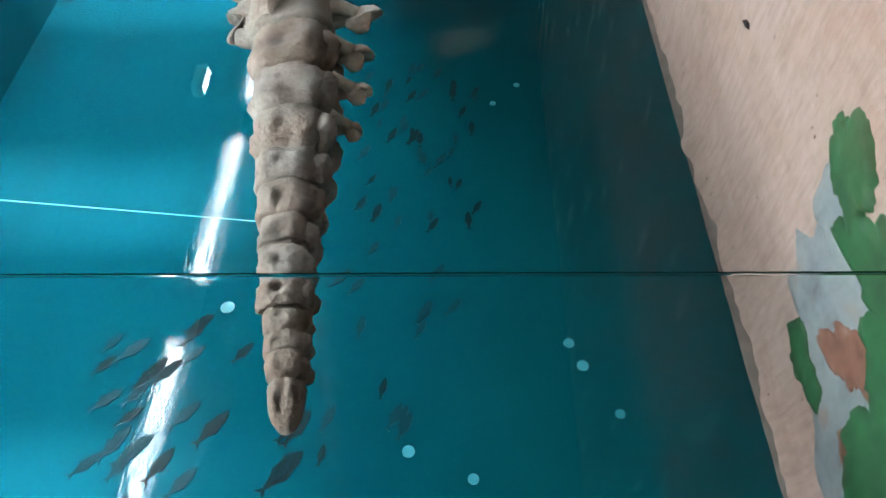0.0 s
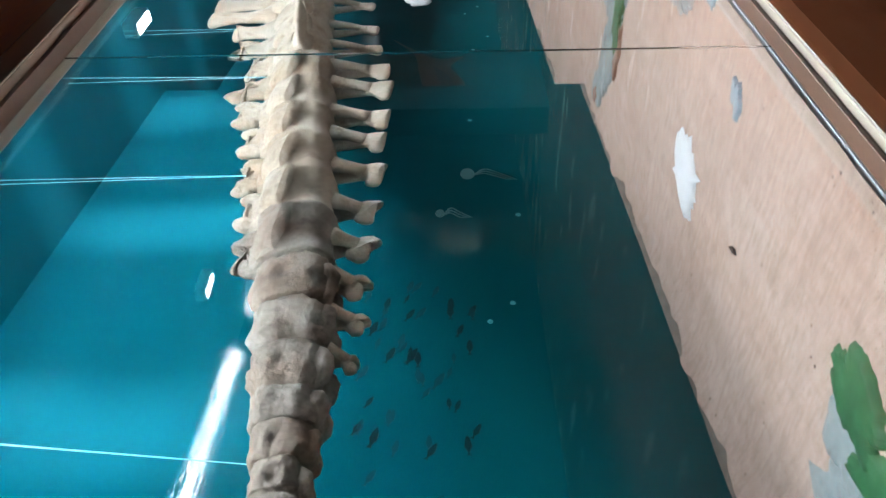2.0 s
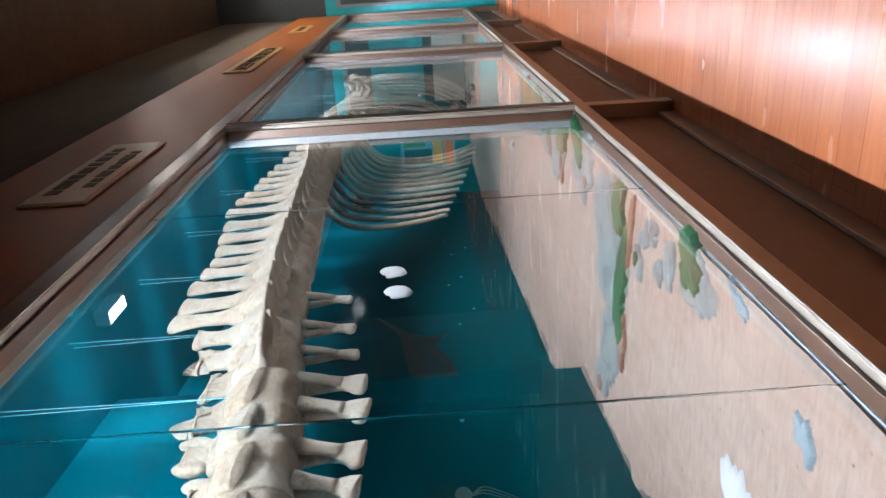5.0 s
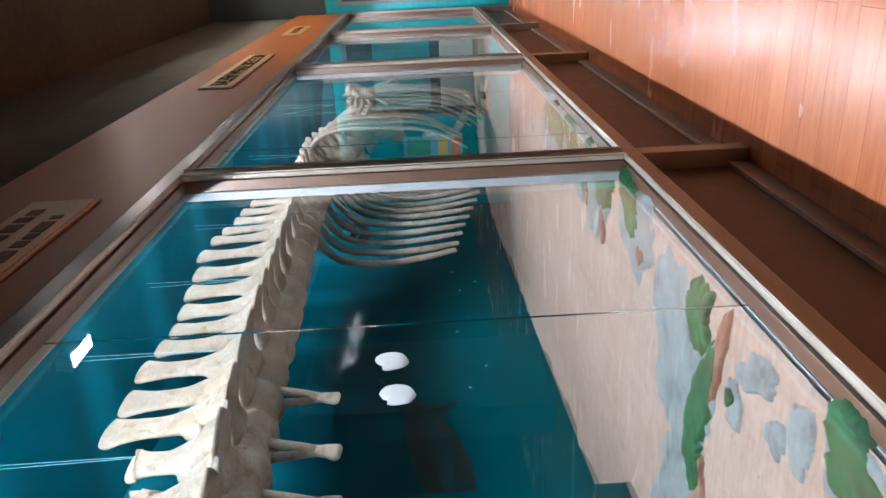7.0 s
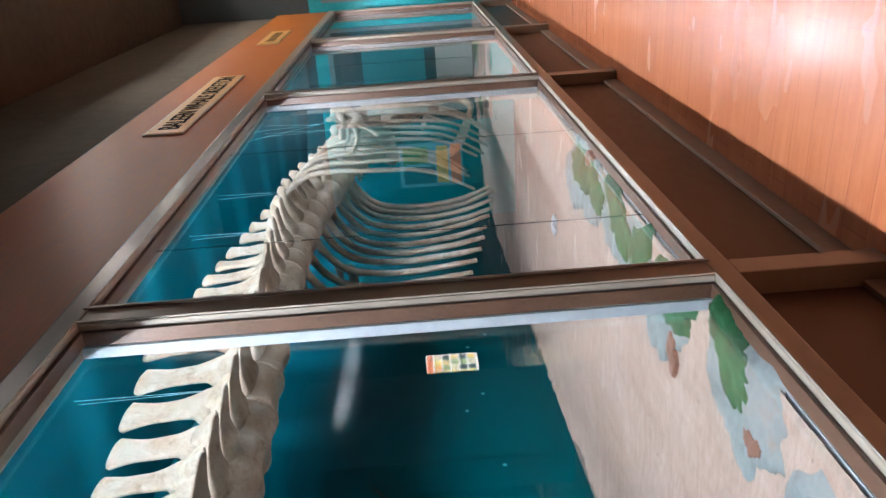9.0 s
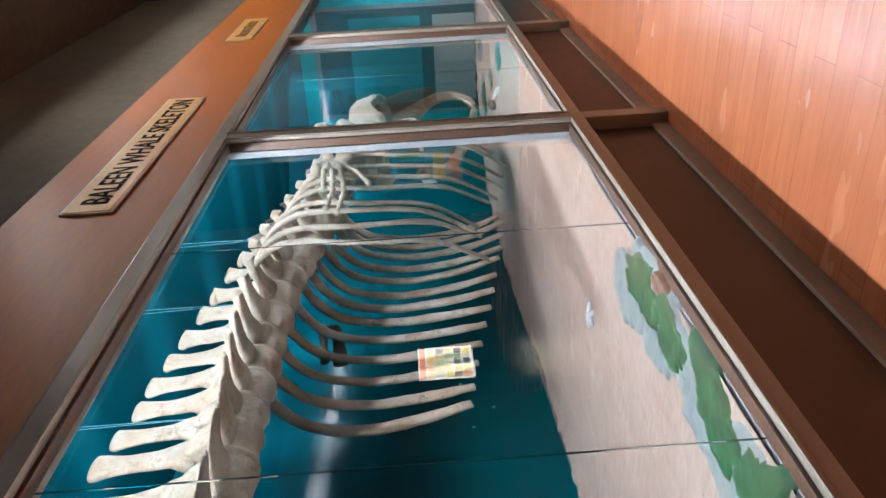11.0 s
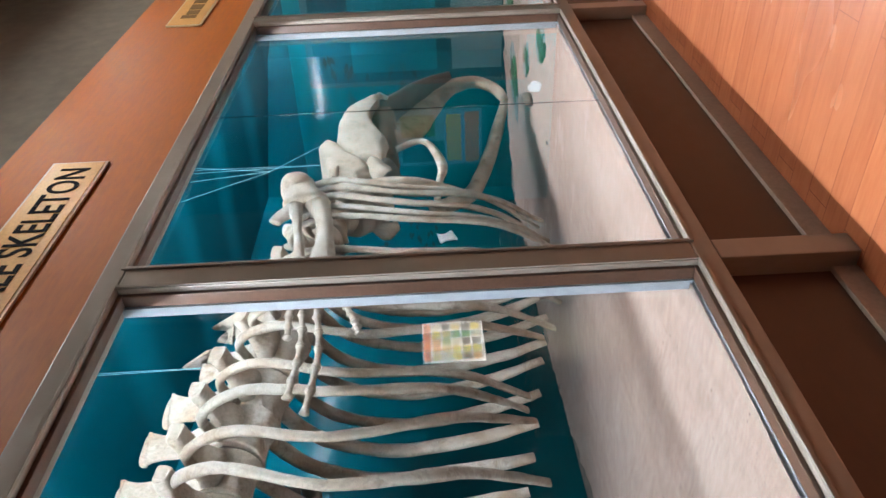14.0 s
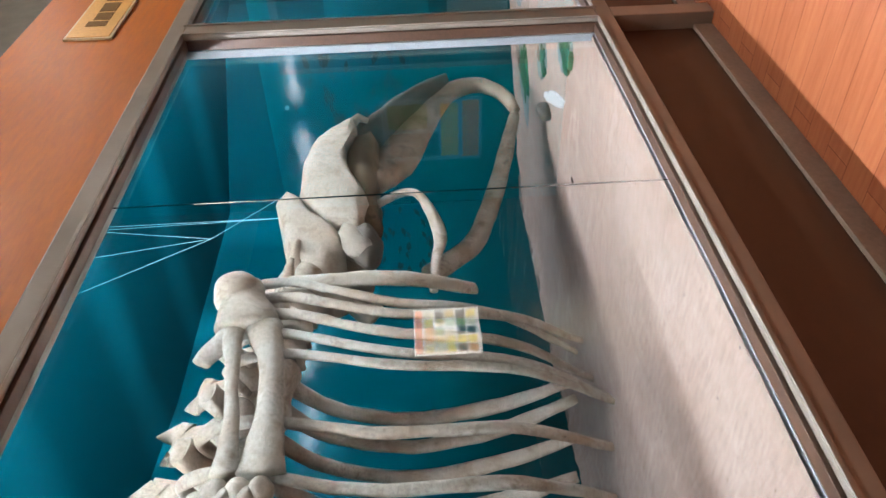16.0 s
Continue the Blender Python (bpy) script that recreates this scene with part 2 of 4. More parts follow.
def floor_material():
    m, n, l, b = material("wood_laminate_floor", 0.2, 0, 0.28)
    v = coords(n, l)
    br = n.new("ShaderNodeTexBrick")
    br.inputs["Scale"].default_value = 1.0
    br.inputs["Brick Width"].default_value, br.inputs["Row Height"].default_value = 1.2, 0.13
    br.inputs["Mortar Size"].default_value = 0.0015
    br.inputs["Color1"].default_value, br.inputs["Color2"].default_value = (0.42, 0.142, 0.058, 1), (0.33, 0.102, 0.042, 1)
    br.inputs["Mortar"].default_value = (0.12, 0.03, 0.015, 1)
    mp = n.new("ShaderNodeMapping")
    mp.inputs["Rotation"].default_value = (0, 0, radians(90))
    l.new(v, mp.inputs["Vector"])
    l.new(mp.outputs["Vector"], br.inputs["Vector"])
    col = mix(n, l, 0.35, br.outputs["Color"], ramp(n, l, fractal(n, l, coords(n, l, (8, 0.8, 1)), 5.0, 6, 0.65), [(0.3, (0.23, 0.060, 0.026)), (0.7, (0.48, 0.175, 0.082))]))
    l.new(col, b.inputs["Base Color"])
    f = fractal(n, l, coords(n, l, (3.0, 1.0, 1)), 1.3, 3)
    rr = n.new("ShaderNodeMapRange")
    rr.inputs["To Min"].default_value, rr.inputs["To Max"].default_value = 0.16, 0.34
    l.new(f, rr.inputs["Value"])
    l.new(rr.outputs["Result"], b.inputs["Roughness"])
    bump(n, l, b, fractal(n, l, coords(n, l, (7.0, 0.6, 1)), 1.2, 2), 0.12, 0.02)
    return m


WOOD_FLOOR = floor_material()


def glass_material():
    m = bpy.data.materials.new("clear_glass")
    m.use_nodes = True
    n, l = m.node_tree.nodes, m.node_tree.links
    n.remove(n["Principled BSDF"])
    g = n.new("ShaderNodeBsdfGlass")
    g.inputs["Color"].default_value = (0.97, 0.99, 0.99, 1)
    g.inputs["Roughness"].default_value, g.inputs["IOR"].default_value = 0.0, 1.45
    l.new(g.outputs[0], n["Material Output"].inputs["Surface"])
    return m


GLASS = glass_material()


def lamp_material(name, colour, strength):
    m, n, l, b = material(name, 0.5)
    b.inputs["Base Color"].default_value = (0.8, 0.8, 0.8, 1)
    b.inputs["Emission Color"].default_value = (*colour, 1)
    b.inputs["Emission Strength"].default_value = strength
    return m


TUBE_GLOW = lamp_material("tube_glow", (0.92, 0.97, 1.0), TUBE)
FILL_GLOW = lamp_material("fill_glow", (1.0, 0.90, 0.78), HALL)
DIM_GLOW = lamp_material("dim_panel_glow", (1.0, 0.93, 0.85), DIM)
GLARE_GLOW = lamp_material("window_glare_glow", (1.0, 0.93, 0.92), FAR)


# ---- building helpers ----
def part(name, bm, mat, parent=None, label="", smooth=False):
    bmesh.ops.recalc_face_normals(bm, faces=bm.faces)
    me = bpy.data.meshes.new(name)
    for f in bm.faces:
        f.smooth = smooth
    bm.to_mesh(me)
    bm.free()
    for mm in (mat if isinstance(mat, (list, tuple)) else [mat]):
        me.materials.append(mm)
    ob = new(name, me)
    if parent:
        ob.parent = parent
    if label:
        tagged(ob, label)
    return ob


def box(bm, x0, x1, y0, y1, z0, z1, bevel=0.0):
    r = bmesh.ops.create_cube(bm, size=1.0, matrix=Matrix.Translation(((x0 + x1) / 2, (y0 + y1) / 2, (z0 + z1) / 2)) @ Matrix.Diagonal((x1 - x0, y1 - y0, z1 - z0, 1)))
    if bevel:
        es = list({e for v in r["verts"] for e in v.link_edges})
        bmesh.ops.bevel(bm, geom=es, offset=bevel, segments=2, affect="EDGES", profile=0.6)
    return bm


def boxed(*a, bevel=0.0):
    return box(bmesh.new(), *a, bevel=bevel)


def prism(bm, outline, h0, h1, place=lambda u, v, w: (u, v, w)):
    """A closed outline in u, v, extruded over w from h0 to h1."""
    lo = [bm.verts.new(place(u, v, h0)) for u, v in outline]
    hi = [bm.verts.new(place(u, v, h1)) for u, v in outline]
    k = len(outline)
    bm.faces.new(lo)
    bm.faces.new(hi)
    for i in range(k):
        bm.faces.new((lo[i], lo[(i + 1) % k], hi[(i + 1) % k], hi[i]))
    return bm


def curve_points(pts, n):
    """n points on a smooth curve through pts."""
    p = np.array(pts, float)
    k = len(p)
    ext = np.vstack([2 * p[0] - p[1], p, 2 * p[-1] - p[-2]])
    out = []
    for u in np.linspace(0, k - 1, n):
        i = min(int(u), k - 2)
        f = u - i
        a, b, c, d = ext[i], ext[i + 1], ext[i + 2], ext[i + 3]
        out.append(0.5 * (2 * b + (c - a) * f + (2 * a - 5 * b + 4 * c - d) * f * f + (3 * b - a - 3 * c + d) * f ** 3))
    return np.array(out)


def loft(bm, pts, radii, side=(1, 0, 0), n=10, seg=10, rough=0.0, squash=1.0):
    """A skin over ellipses along pts. radii: (half width along side, half thickness across it) at each of pts."""
    path = curve_points([(*p, *r) for p, r in zip(pts, radii)], n)
    rings = []
    for i, q in enumerate(path):
        c = Vector(q[:3])
        t = Vector(path[min(i + 1, n - 1)][:3] - path[max(i - 1, 0)][:3]).normalized()
        s = Vector(side) - t * t.dot(Vector(side))
        s.normalize()
        w = t.cross(s)
        ring = []
        for j in range(seg):
            a = 2 * math.pi * j / seg
            ca, sa = math.cos(a), math.sin(a)
            if squash != 1.0:
                ca, sa = math.copysign(abs(ca) ** squash, ca), math.copysign(abs(sa) ** squash, sa)
            v = c + s * (max(q[3], 0.001) * ca) + w * (max(q[4], 0.001) * sa)
            if rough:
                v += noise.noise_vector(v * 14.0) * rough + noise.noise_vector(v * 45.0) * rough * 0.45
            ring.append(bm.verts.new(v))
        rings.append(ring)
    for a, b in zip(rings, rings[1:]):
        for j in range(seg):
            bm.faces.new((a[j], a[(j + 1) % seg], b[(j + 1) % seg], b[j]))
    bm.faces.new(rings[0])
    bm.faces.new(rings[-1])
    return bm


def blob(bm, centre, size, rough=0.0, sub=3, turn=None):
    r = bmesh.ops.create_icosphere(bm, subdivisions=sub, radius=1.0)
    m = Matrix.Translation(centre) @ (turn.to_4x4() if turn else Matrix.Identity(4)) @ Matrix.Diagonal((*size, 1))
    for v in r["verts"]:
        v.co = m @ v.co
        if rough:
            v.co += noise.noise_vector(v.co * 7.0) * rough + noise.noise_vector(v.co * 25.0) * rough * 0.4
    return bm


# ---- the case: sand, mural walls, ceiling ----
X0, X1 = -2.2, 12.7
BACK = [(X0, 0.90), (3.93, 1.29), (3.93, 1.68), (9.7, 2.2), (11.45, 2.1), (12.35, 1.12), (X1, 0.95)]
SAND_Z = 0.59


def case_ceiling(x):
    return 3.04 if x < 5 else 3.04 - 0.025 * (x - 5)


walls = []
for i, ((xa, ya), (xb, yb)) in enumerate(zip(BACK, BACK[1:])):
    d = Vector((xb - xa, yb - ya)).normalized()
    nrm = Vector((-d.y, d.x)) * 0.03
    wbm = prism(bmesh.new(), [(xa, ya), (xb, yb), (xb + nrm.x, yb + nrm.y), (xa + nrm.x, ya + nrm.y)], 0.45, 3.06)
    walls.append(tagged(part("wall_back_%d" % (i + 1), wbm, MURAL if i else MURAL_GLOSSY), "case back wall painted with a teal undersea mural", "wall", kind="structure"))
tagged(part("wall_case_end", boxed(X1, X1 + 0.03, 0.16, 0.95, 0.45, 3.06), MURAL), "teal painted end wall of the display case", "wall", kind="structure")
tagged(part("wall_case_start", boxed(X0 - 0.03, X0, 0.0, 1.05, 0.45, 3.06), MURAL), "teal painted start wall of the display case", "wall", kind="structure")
cbm = bmesh.new()
prev = None
for x in (X0 - 0.03, 2.0, 5.0, 8.0, 11.0, X1 + 0.03):
    z = case_ceiling(x)
    cur = [cbm.verts.new((x, y, zz)) for y, zz in ((0.06, z), (2.3, z), (2.3, z + 0.03), (0.06, z + 0.03))]
    if prev:
        for j in range(4):
            cbm.faces.new((prev[j], prev[(j + 1) % 4], cur[(j + 1) % 4], cur[j]))
    else:
        cbm.faces.new(cur)
    prev = cur
cbm.faces.new(prev)
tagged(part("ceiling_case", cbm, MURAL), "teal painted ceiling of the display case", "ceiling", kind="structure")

sbm = bmesh.new()
NX, NY = 600, 44
grid = []
for i in range(NX + 1):
    x = X0 + (X1 - X0) * i / NX
    yb = float(np.interp(x, [p[0] for p in BACK], [p[1] for p in BACK])) + 0.02
    row = []
    for j in range(NY + 1):
        y = 0.085 + (yb - 0.085) * j / NY
        h = 0.006 * noise.noise(Vector((x * 2.2, y * 2.2, 0))) + 0.003 * noise.noise(Vector((x * 9, y * 9, 3)))
        bank = max(0.0, 1 - (yb - y) / 0.16)
        h += bank * bank * (0.035 + 0.035 * noise.noise(Vector((x * 2.6, 1.7, 0))) + 0.018 * noise.noise(Vector((x * 11, 4.7, 0))) + 0.008 * noise.noise(Vector((x * 34, 8.7, 0))))
        row.append(sbm.verts.new((x, y, SAND_Z + h)))
    grid.append(row)
for a, b in zip(grid, grid[1:]):
    for j in range(NY):
        sbm.faces.new((a[j], b[j], b[j + 1], a[j + 1]))
tagged(part("ground_sand", sbm, SAND, smooth=True), "pinkish beige painted sand bed inside the display case", "sand", kind="structure")

# ---- the case front ----
RB, RT = 0.57, 2.39
MULLIONS = [(-1.25, -1.15), (4.40, 4.50), (7.42, 7.53), (9.94, 10.05), (12.60, 12.70)]
case = tagged(new("display_case"), "long brown wooden museum display case with glass front", "display case")
part("top_rail", boxed(X0, X1, 0.0, 0.115, RT, RT + 0.075, bevel=0.006), FRAME, case, "lacquered brown top rail")
part("bottom_rail", boxed(X0, X1, 0.0, 0.115, RB - 0.07, RB, bevel=0.006), FRAME, case, "lacquered brown bottom rail")
for xa, xb in MULLIONS:
    part("mullion", boxed(xa, xb, 0.0015, 0.113, RB, RT, bevel=0.006), FRAME, case)
    part("base_post", boxed(xa + 0.005, xb - 0.005, 0.0015, 0.12, FLOOR, RB - 0.07, bevel=0.005), FRAME, case)
part("fascia", boxed(X0, X1, 0.012, 0.055, RT + 0.075, FASCIA_TOP), FASCIA, case, "orange-brown laminate fascia board")
spans = [(X0, -1.25)] + [(a[1], b[0]) for a, b in zip(MULLIONS, MULLIONS[1:])]
JOINTS = {1: (0.495, 1.82, 3.155), 2: (5.06, 6.29), 3: (8.79,), 4: (11.3,)}
for k, (xa, xb) in enumerate(spans):
    part("base_panel", boxed(xa, xb, 0.075, 0.095, FLOOR, RB - 0.07), PLINTH, case, "dark brown recessed base panel")
    part("skirting", boxed(xa, xb, 0.055, 0.0749, FLOOR, FLOOR + 0.085, bevel=0.003), SKIRT, case, "grey-brown skirting strip")
    for (za, zb) in ((RB, RB + 0.014), (RT - 0.014, RT)):
        part("glazing_bead", boxed(xa, xb, 0.022, 0.066, za, zb, bevel=0.003), FRAME_DARK, case)
    for (ba, bb) in ((xa, xa + 0.014), (xb - 0.014, xb)):
        part("glazing_bead", boxed(ba, bb, 0.022, 0.066, RB + 0.014, RT - 0.014, bevel=0.003), FRAME_DARK, case)
    part("liner_strip", boxed(xa, xb, 0.079, 0.114, RB, RB + 0.010), LINER, case, "pale painted inner strip")
    part("liner_strip", boxed(xb - 0.012, xb, 0.079, 0.112, RB + 0.010, RT), LINER, case, "pale painted inner strip")
    for (za, zb) in ((RB - 0.014, RB - 0.0005), (RT + 0.0005, RT + 0.014)):
        part("moulding", boxed(xa - 0.014, xb + 0.014, -0.006, -0.0002, za, zb, bevel=0.002), FRAME, case)
    for (ba, bb) in ((xa - 0.014, xa - 0.0005), (xb + 0.0005, xb + 0.014)):
        part("moulding", boxed(ba, bb, -0.006, -0.0002, RB, RT, bevel=0.002), FRAME, case)
    cuts = [xa + 0.004, *JOINTS.get(k, ()), xb - 0.004]
    for pa, pb in zip(cuts, cuts[1:]):
        g = part("glass_pane", boxed(pa + 0.0014, pb - 0.0014, 0.068, 0.076, RB + 0.004, RT - 0.004), GLASS, case, "clear glass pane")
        g.visible_shadow = False
    for j in JOINTS.get(k, ()):
        part("glass_joint", boxed(j - 0.0011, j + 0.0011, 0.0695, 0.0745, RB + 0.004, RT - 0.004), SEALANT, case, "dark sealed glass joint")

# tube lamps behind the fascia
for k in range(10):
    xa = 0.55 + 1.33 * k - 1.33
    lamp = tagged(new("tube_lamp"), "white fluorescent tube lamp above the case glass", "lamp", group="case tube lamps")
    tb = bmesh.new()
    loft(tb, [(xa, 0.2, 2.57), (xa + 1.0, 0.2, 2.57)], [(0.014, 0.014)] * 2, side=(0, 1, 0), n=2, seg=10)
    part("tube", tb, TUBE_GLOW, lamp, smooth=True)
    part("batten", boxed(xa - 0.04, xa + 1.04, 0.17, 0.23, 2.592, 2.64, bevel=0.004), PAPER, lamp)
    for e in (xa - 0.035, xa + 1.003):
        part("end_cap", boxed(e, e + 0.032, 0.18, 0.22, 2.545, 2.592), PAPER, lamp)
    # Unseen plate added to keep the tube's light off the hall floor.
    part("valance", boxed(xa - 0.04, xa + 1.04, 0.163, 0.1665, 2.508, 2.64), PAPER, lamp)
    part("hanger", boxed(xa + 0.48, xa + 0.52, 0.06, 0.2, 2.64, 2.66), PAPER, lamp)


# ---- signs on the fascia ----
def sign_board(x0, x1, z0, z1, label):
    s = tagged(new("sign_board"), label, "sign", group="fascia signs")
    part("edge", boxed(x0, x1, 0.001, 0.011, z0, z1, bevel=0.002), CREAM, s, "cream border")
    part("face", boxed(x0 + 0.012, x1 - 0.012, -0.002, 0.0009, z0 + 0.012, z1 - 0.012), BRASS, s, "golden yellow face")
    return s


BRONZE = two_tone("bronze_lettering", (0.16, 0.085, 0.025), (0.20, 0.11, 0.035), 20.0, 0.6, relief=0, spec=0.2)


def bars(s, x0, x1, z, h, seed):
    rnd = random.Random(seed)
    x = x0
    while x < x1 - 0.03:
        w = min(rnd.uniform(0.04, 0.10), x1 - x)
        part("letter_bar", boxed(x, x + w, -0.0045, -0.0022, z, z + h * rnd.uniform(0.8, 1.0)), BRONZE, s)
        x += w + rnd.uniform(0.012, 0.035)


whale_sign = sign_board(6.58, 8.28, 2.69, 2.915, "golden sign reading BALEEN WHALE SKELETON on the fascia")
txt = bpy.data.curves.new("lettering", "FONT")
txt.body, txt.size, txt.extrude, txt.offset = "BALEEN WHALE SKELETON", 0.165, 0.001, 0.0015
txt.space_character = 1.0
lettering = new("lettering", txt)
lettering.data.materials.append(INK)
lettering.parent = whale_sign
bpy.context.view_layer.update()
width = lettering.dimensions.x
lettering.matrix_basis = Matrix.Translation((6.66, -0.0035, 2.742)) @ Euler((radians(90), 0, 0)).to_matrix().to_4x4() @ Matrix.Diagonal((1.55 / width, 1.0, 1.0, 1))
first_sign = sign_board(3.2, 4.16, 2.62, 2.87, "golden sign with illegible dark lettering on the fascia")
bars(first_sign, 3.32, 4.05, 2.77, 0.06, 3)
bars(first_sign, 3.40, 3.97, 2.67, 0.05, 4)
third_sign = sign_board(9.96, 10.9, 2.70, 2.91, "golden sign with dark curved-script lettering on the fascia")
bars(third_sign, 10.08, 10.78, 2.76, 0.09, 8)

# ---- the hall ----
HX0, HX1, HY = -7.0, 24.0, -6.8
tagged(part("floor", boxed(HX0, HX1, HY, 0.0745, FLOOR - 0.1, FLOOR), WOOD_FLOOR), "glossy reddish wood laminate floor", "floor", kind="structure")
tagged(part("ceiling", boxed(HX0, HX1, HY, 0.06, CEIL, CEIL + 0.1), CEILING), "plain grey painted hall ceiling", "ceiling", kind="structure")
tagged(part("wall_opposite", boxed(HX0, HX1, HY - 0.15, HY, FLOOR - 0.1, CEIL + 0.1), OPPOSITE), "plain dark teal hall wall", "wall", kind="structure")
tagged(part("wall_start", boxed(HX0 - 0.15, HX0, HY, 0.1, FLOOR - 0.1, CEIL + 0.1), PAINT), "plain pale hall wall", "wall", kind="structure")
tagged(part("wall_far", boxed(HX1, HX1 + 0.15, HY, 0.4, FLOOR - 0.1, CEIL + 0.1), PAINT), "plain pale hall wall", "wall", kind="structure")
tagged(part("wall_beside_case", boxed(HX0, X0 - 0.031, 0.0, 0.15, FLOOR, FASCIA_TOP), PAINT), "plain pale wall beside the case", "wall", kind="structure")
tagged(part("wall_past_case", boxed(X1 + 0.14, HX1, 0.06, 0.2, FLOOR, FASCIA_TOP), PAINT), "grey wall past the end of the case", "wall", kind="structure")
tagged(part("wall_over_case", boxed(HX0, HX1, 0.061, 0.16, FASCIA_TOP + 0.012, CEIL), OVER), "plain grey wall above the case fascia", "wall", kind="structure")
# Added filler above the partition that keeps the far hall out of reflections.
tagged(part("wall_bulkhead", boxed(X1 + 0.03, X1 + 0.13, -2.9, 0.05, 2.7201, CEIL), PAINT), "plain dark filler above the teal partition, added to darken reflections", "wall", kind="structure")
tagged(part("wall_partition", boxed(X1 + 0.03, X1 + 0.13, -2.9, 0.05, FLOOR, 2.72), TEAL), "teal painted partition wall at the end of the case", "wall", kind="structure")

# ---- the whale skeleton ----
SPINE = [(0.30, 0.45, 1.68, 0.036), (0.52, 0.46, 1.695, 0.040), (0.74, 0.48, 1.730, 0.060), (0.95, 0.525, 1.755, 0.076), (1.20, 0.547, 1.777, 0.098), (1.48, 0.575, 1.815, 0.112),
         (1.94, 0.625, 1.870, 0.115), (2.40, 0.66, 1.935, 0.118), (2.78, 0.69, 1.980, 0.122), (3.50, 0.79, 2.085, 0.124), (4.30, 0.865, 2.160, 0.124), (4.90, 0.895, 2.190, 0.124),
         (5.60, 0.93, 2.230, 0.122), (6.20, 0.91, 2.255, 0.120), (6.90, 0.885, 2.235, 0.118), (7.40, 0.87, 2.200, 0.115), (7.95, 0.86, 2.10, 0.112), (8.50, 0.855, 2.02, 0.105), (9.40, 0.84, 1.92, 0.10)]
sx = [p[0] for p in SPINE]


def spine_at(x):
    return [float(np.interp(x, sx, [p[i] for p in SPINE])) for i in (1, 2, 3)]


# edges between the tail blocks, then the middles of the vertebrae further on
TAIL = [0.434, 0.522, 0.567, 0.616, 0.664, 0.729, 0.794, 0.885, 0.982, 1.085, 1.215, 1.365, 1.525]
MIDS = [1.64, 1.86, 2.08, 2.32, 2.55, 2.79, 3.06, 3.33, 3.60, 3.86, 4.08, 4.35, 4.58, 4.78, 4.99, 5.27, 5.57, 5.84, 6.07, 6.23, 6.40, 6.57, 6.74, 6.93, 7.13, 7.32, 7.53, 7.72, 7.96, 8.22, 8.45, 8.65]
TIPS = [(1.48, 1.935), (1.67, 2.0), (1.94, 2.06), (2.40, 2.14), (2.59, 2.22), (2.78, 2.235), (3.08, 2.28), (3.37, 2.40), (3.62, 2.47), (3.87, 2.66), (4.10, 2.675), (4.37, 2.70), (4.78, 2.70), (5.0, 2.725),
        (5.3, 2.765), (5.6, 2.815), (5.85, 2.84), (6.08, 2.82), (6.3, 2.77), (6.57, 2.735), (6.8, 2.69), (7.0, 2.665), (7.3, 2.60), (7.54, 2.56), (7.7, 2.53), (7.97, 2.415), (8.33, 2.327), (8.7, 2.25)]
skeleton = tagged(new("whale_skeleton"), "mounted off-white baleen whale skeleton hung on threads above the sand", "skeleton")
rng = random.Random(5)

# the solid tail blocks
for a, b in zip(TAIL, TAIL[1:]):
    x, L = (a + b) / 2, (b - a)
    y, z, r = spine_at(x)
    r *= rng.uniform(0.84, 0.96) * float(np.interp(x, (0.5, 1.1, 1.4), (0.88, 0.92, 1.0)))
    tip = a == TAIL[0]
    vb = bmesh.new()
    h = L * 0.505
    rr = [(0.58, 0.58), (0.90, 0.88), (1.06, 1.04), (1.04, 1.03), (0.90, 0.88), (0.58, 0.58)] if not tip else [(0.38, 0.30), (0.60, 0.52), (0.86, 0.78), (1.10, 1.0), (0.95, 0.9), (0.4, 0.4)]
    slope = (spine_at(x + 0.05)[1] - spine_at(x - 0.05)[1]) / 0.1
    loft(vb, [(x + h * u, y + rng.uniform(-0.002, 0.002), z + slope * h * u) for u in (-1, -0.84, -0.5, 0.5, 0.84, 1)], [(r * p, r * q * 1.02) for p, q in rr], side=(0, 1, 0), n=25, seg=44, rough=r * 0.07, squash=0.72)
    # paired knobs underneath and a low ridge on top
    if not tip:
        for sgn in (-1, 1):
            blob(vb, (x, y + sgn * r * 0.48, z - r * 0.92), (L * 0.40, r * 0.34, r * 0.36), r * 0.10, 3)
        blob(vb, (x, y, z + r * 0.86), (L * 0.36, r * 0.40, r * (0.22 + 0.2 * (x > 1.1))), r * 0.10, 2)
    # hollow in each flank
    deep = rng.choice((0.15, 0.4, 0.5)) * float(np.interp(x, (0.9, 1.2), (1.0, 0.45)))
    for v in vb.verts:
        for sgn in (-1, 1):
            dv = Vector(((v.co.x - x) / (L * 0.22), (v.co.z - z - r * 0.15) / (r * 0.22)))
            if (v.co.y - y) * sgn > r * 0.5 and dv.length < 1.3:
                v.co.y -= sgn * r * deep * max(0, 1 - dv.length / 1.3)
        v.co += noise.noise_vector(v.co * 24.0) * r * 0.09 + noise.noise_vector(v.co * 70.0) * r * 0.075 + noise.noise_vector(v.co * 150.0) * r * 0.03
    part("vertebra", vb, BONE_TAIL, skeleton, "brownish weathered tail vertebra", smooth=True)


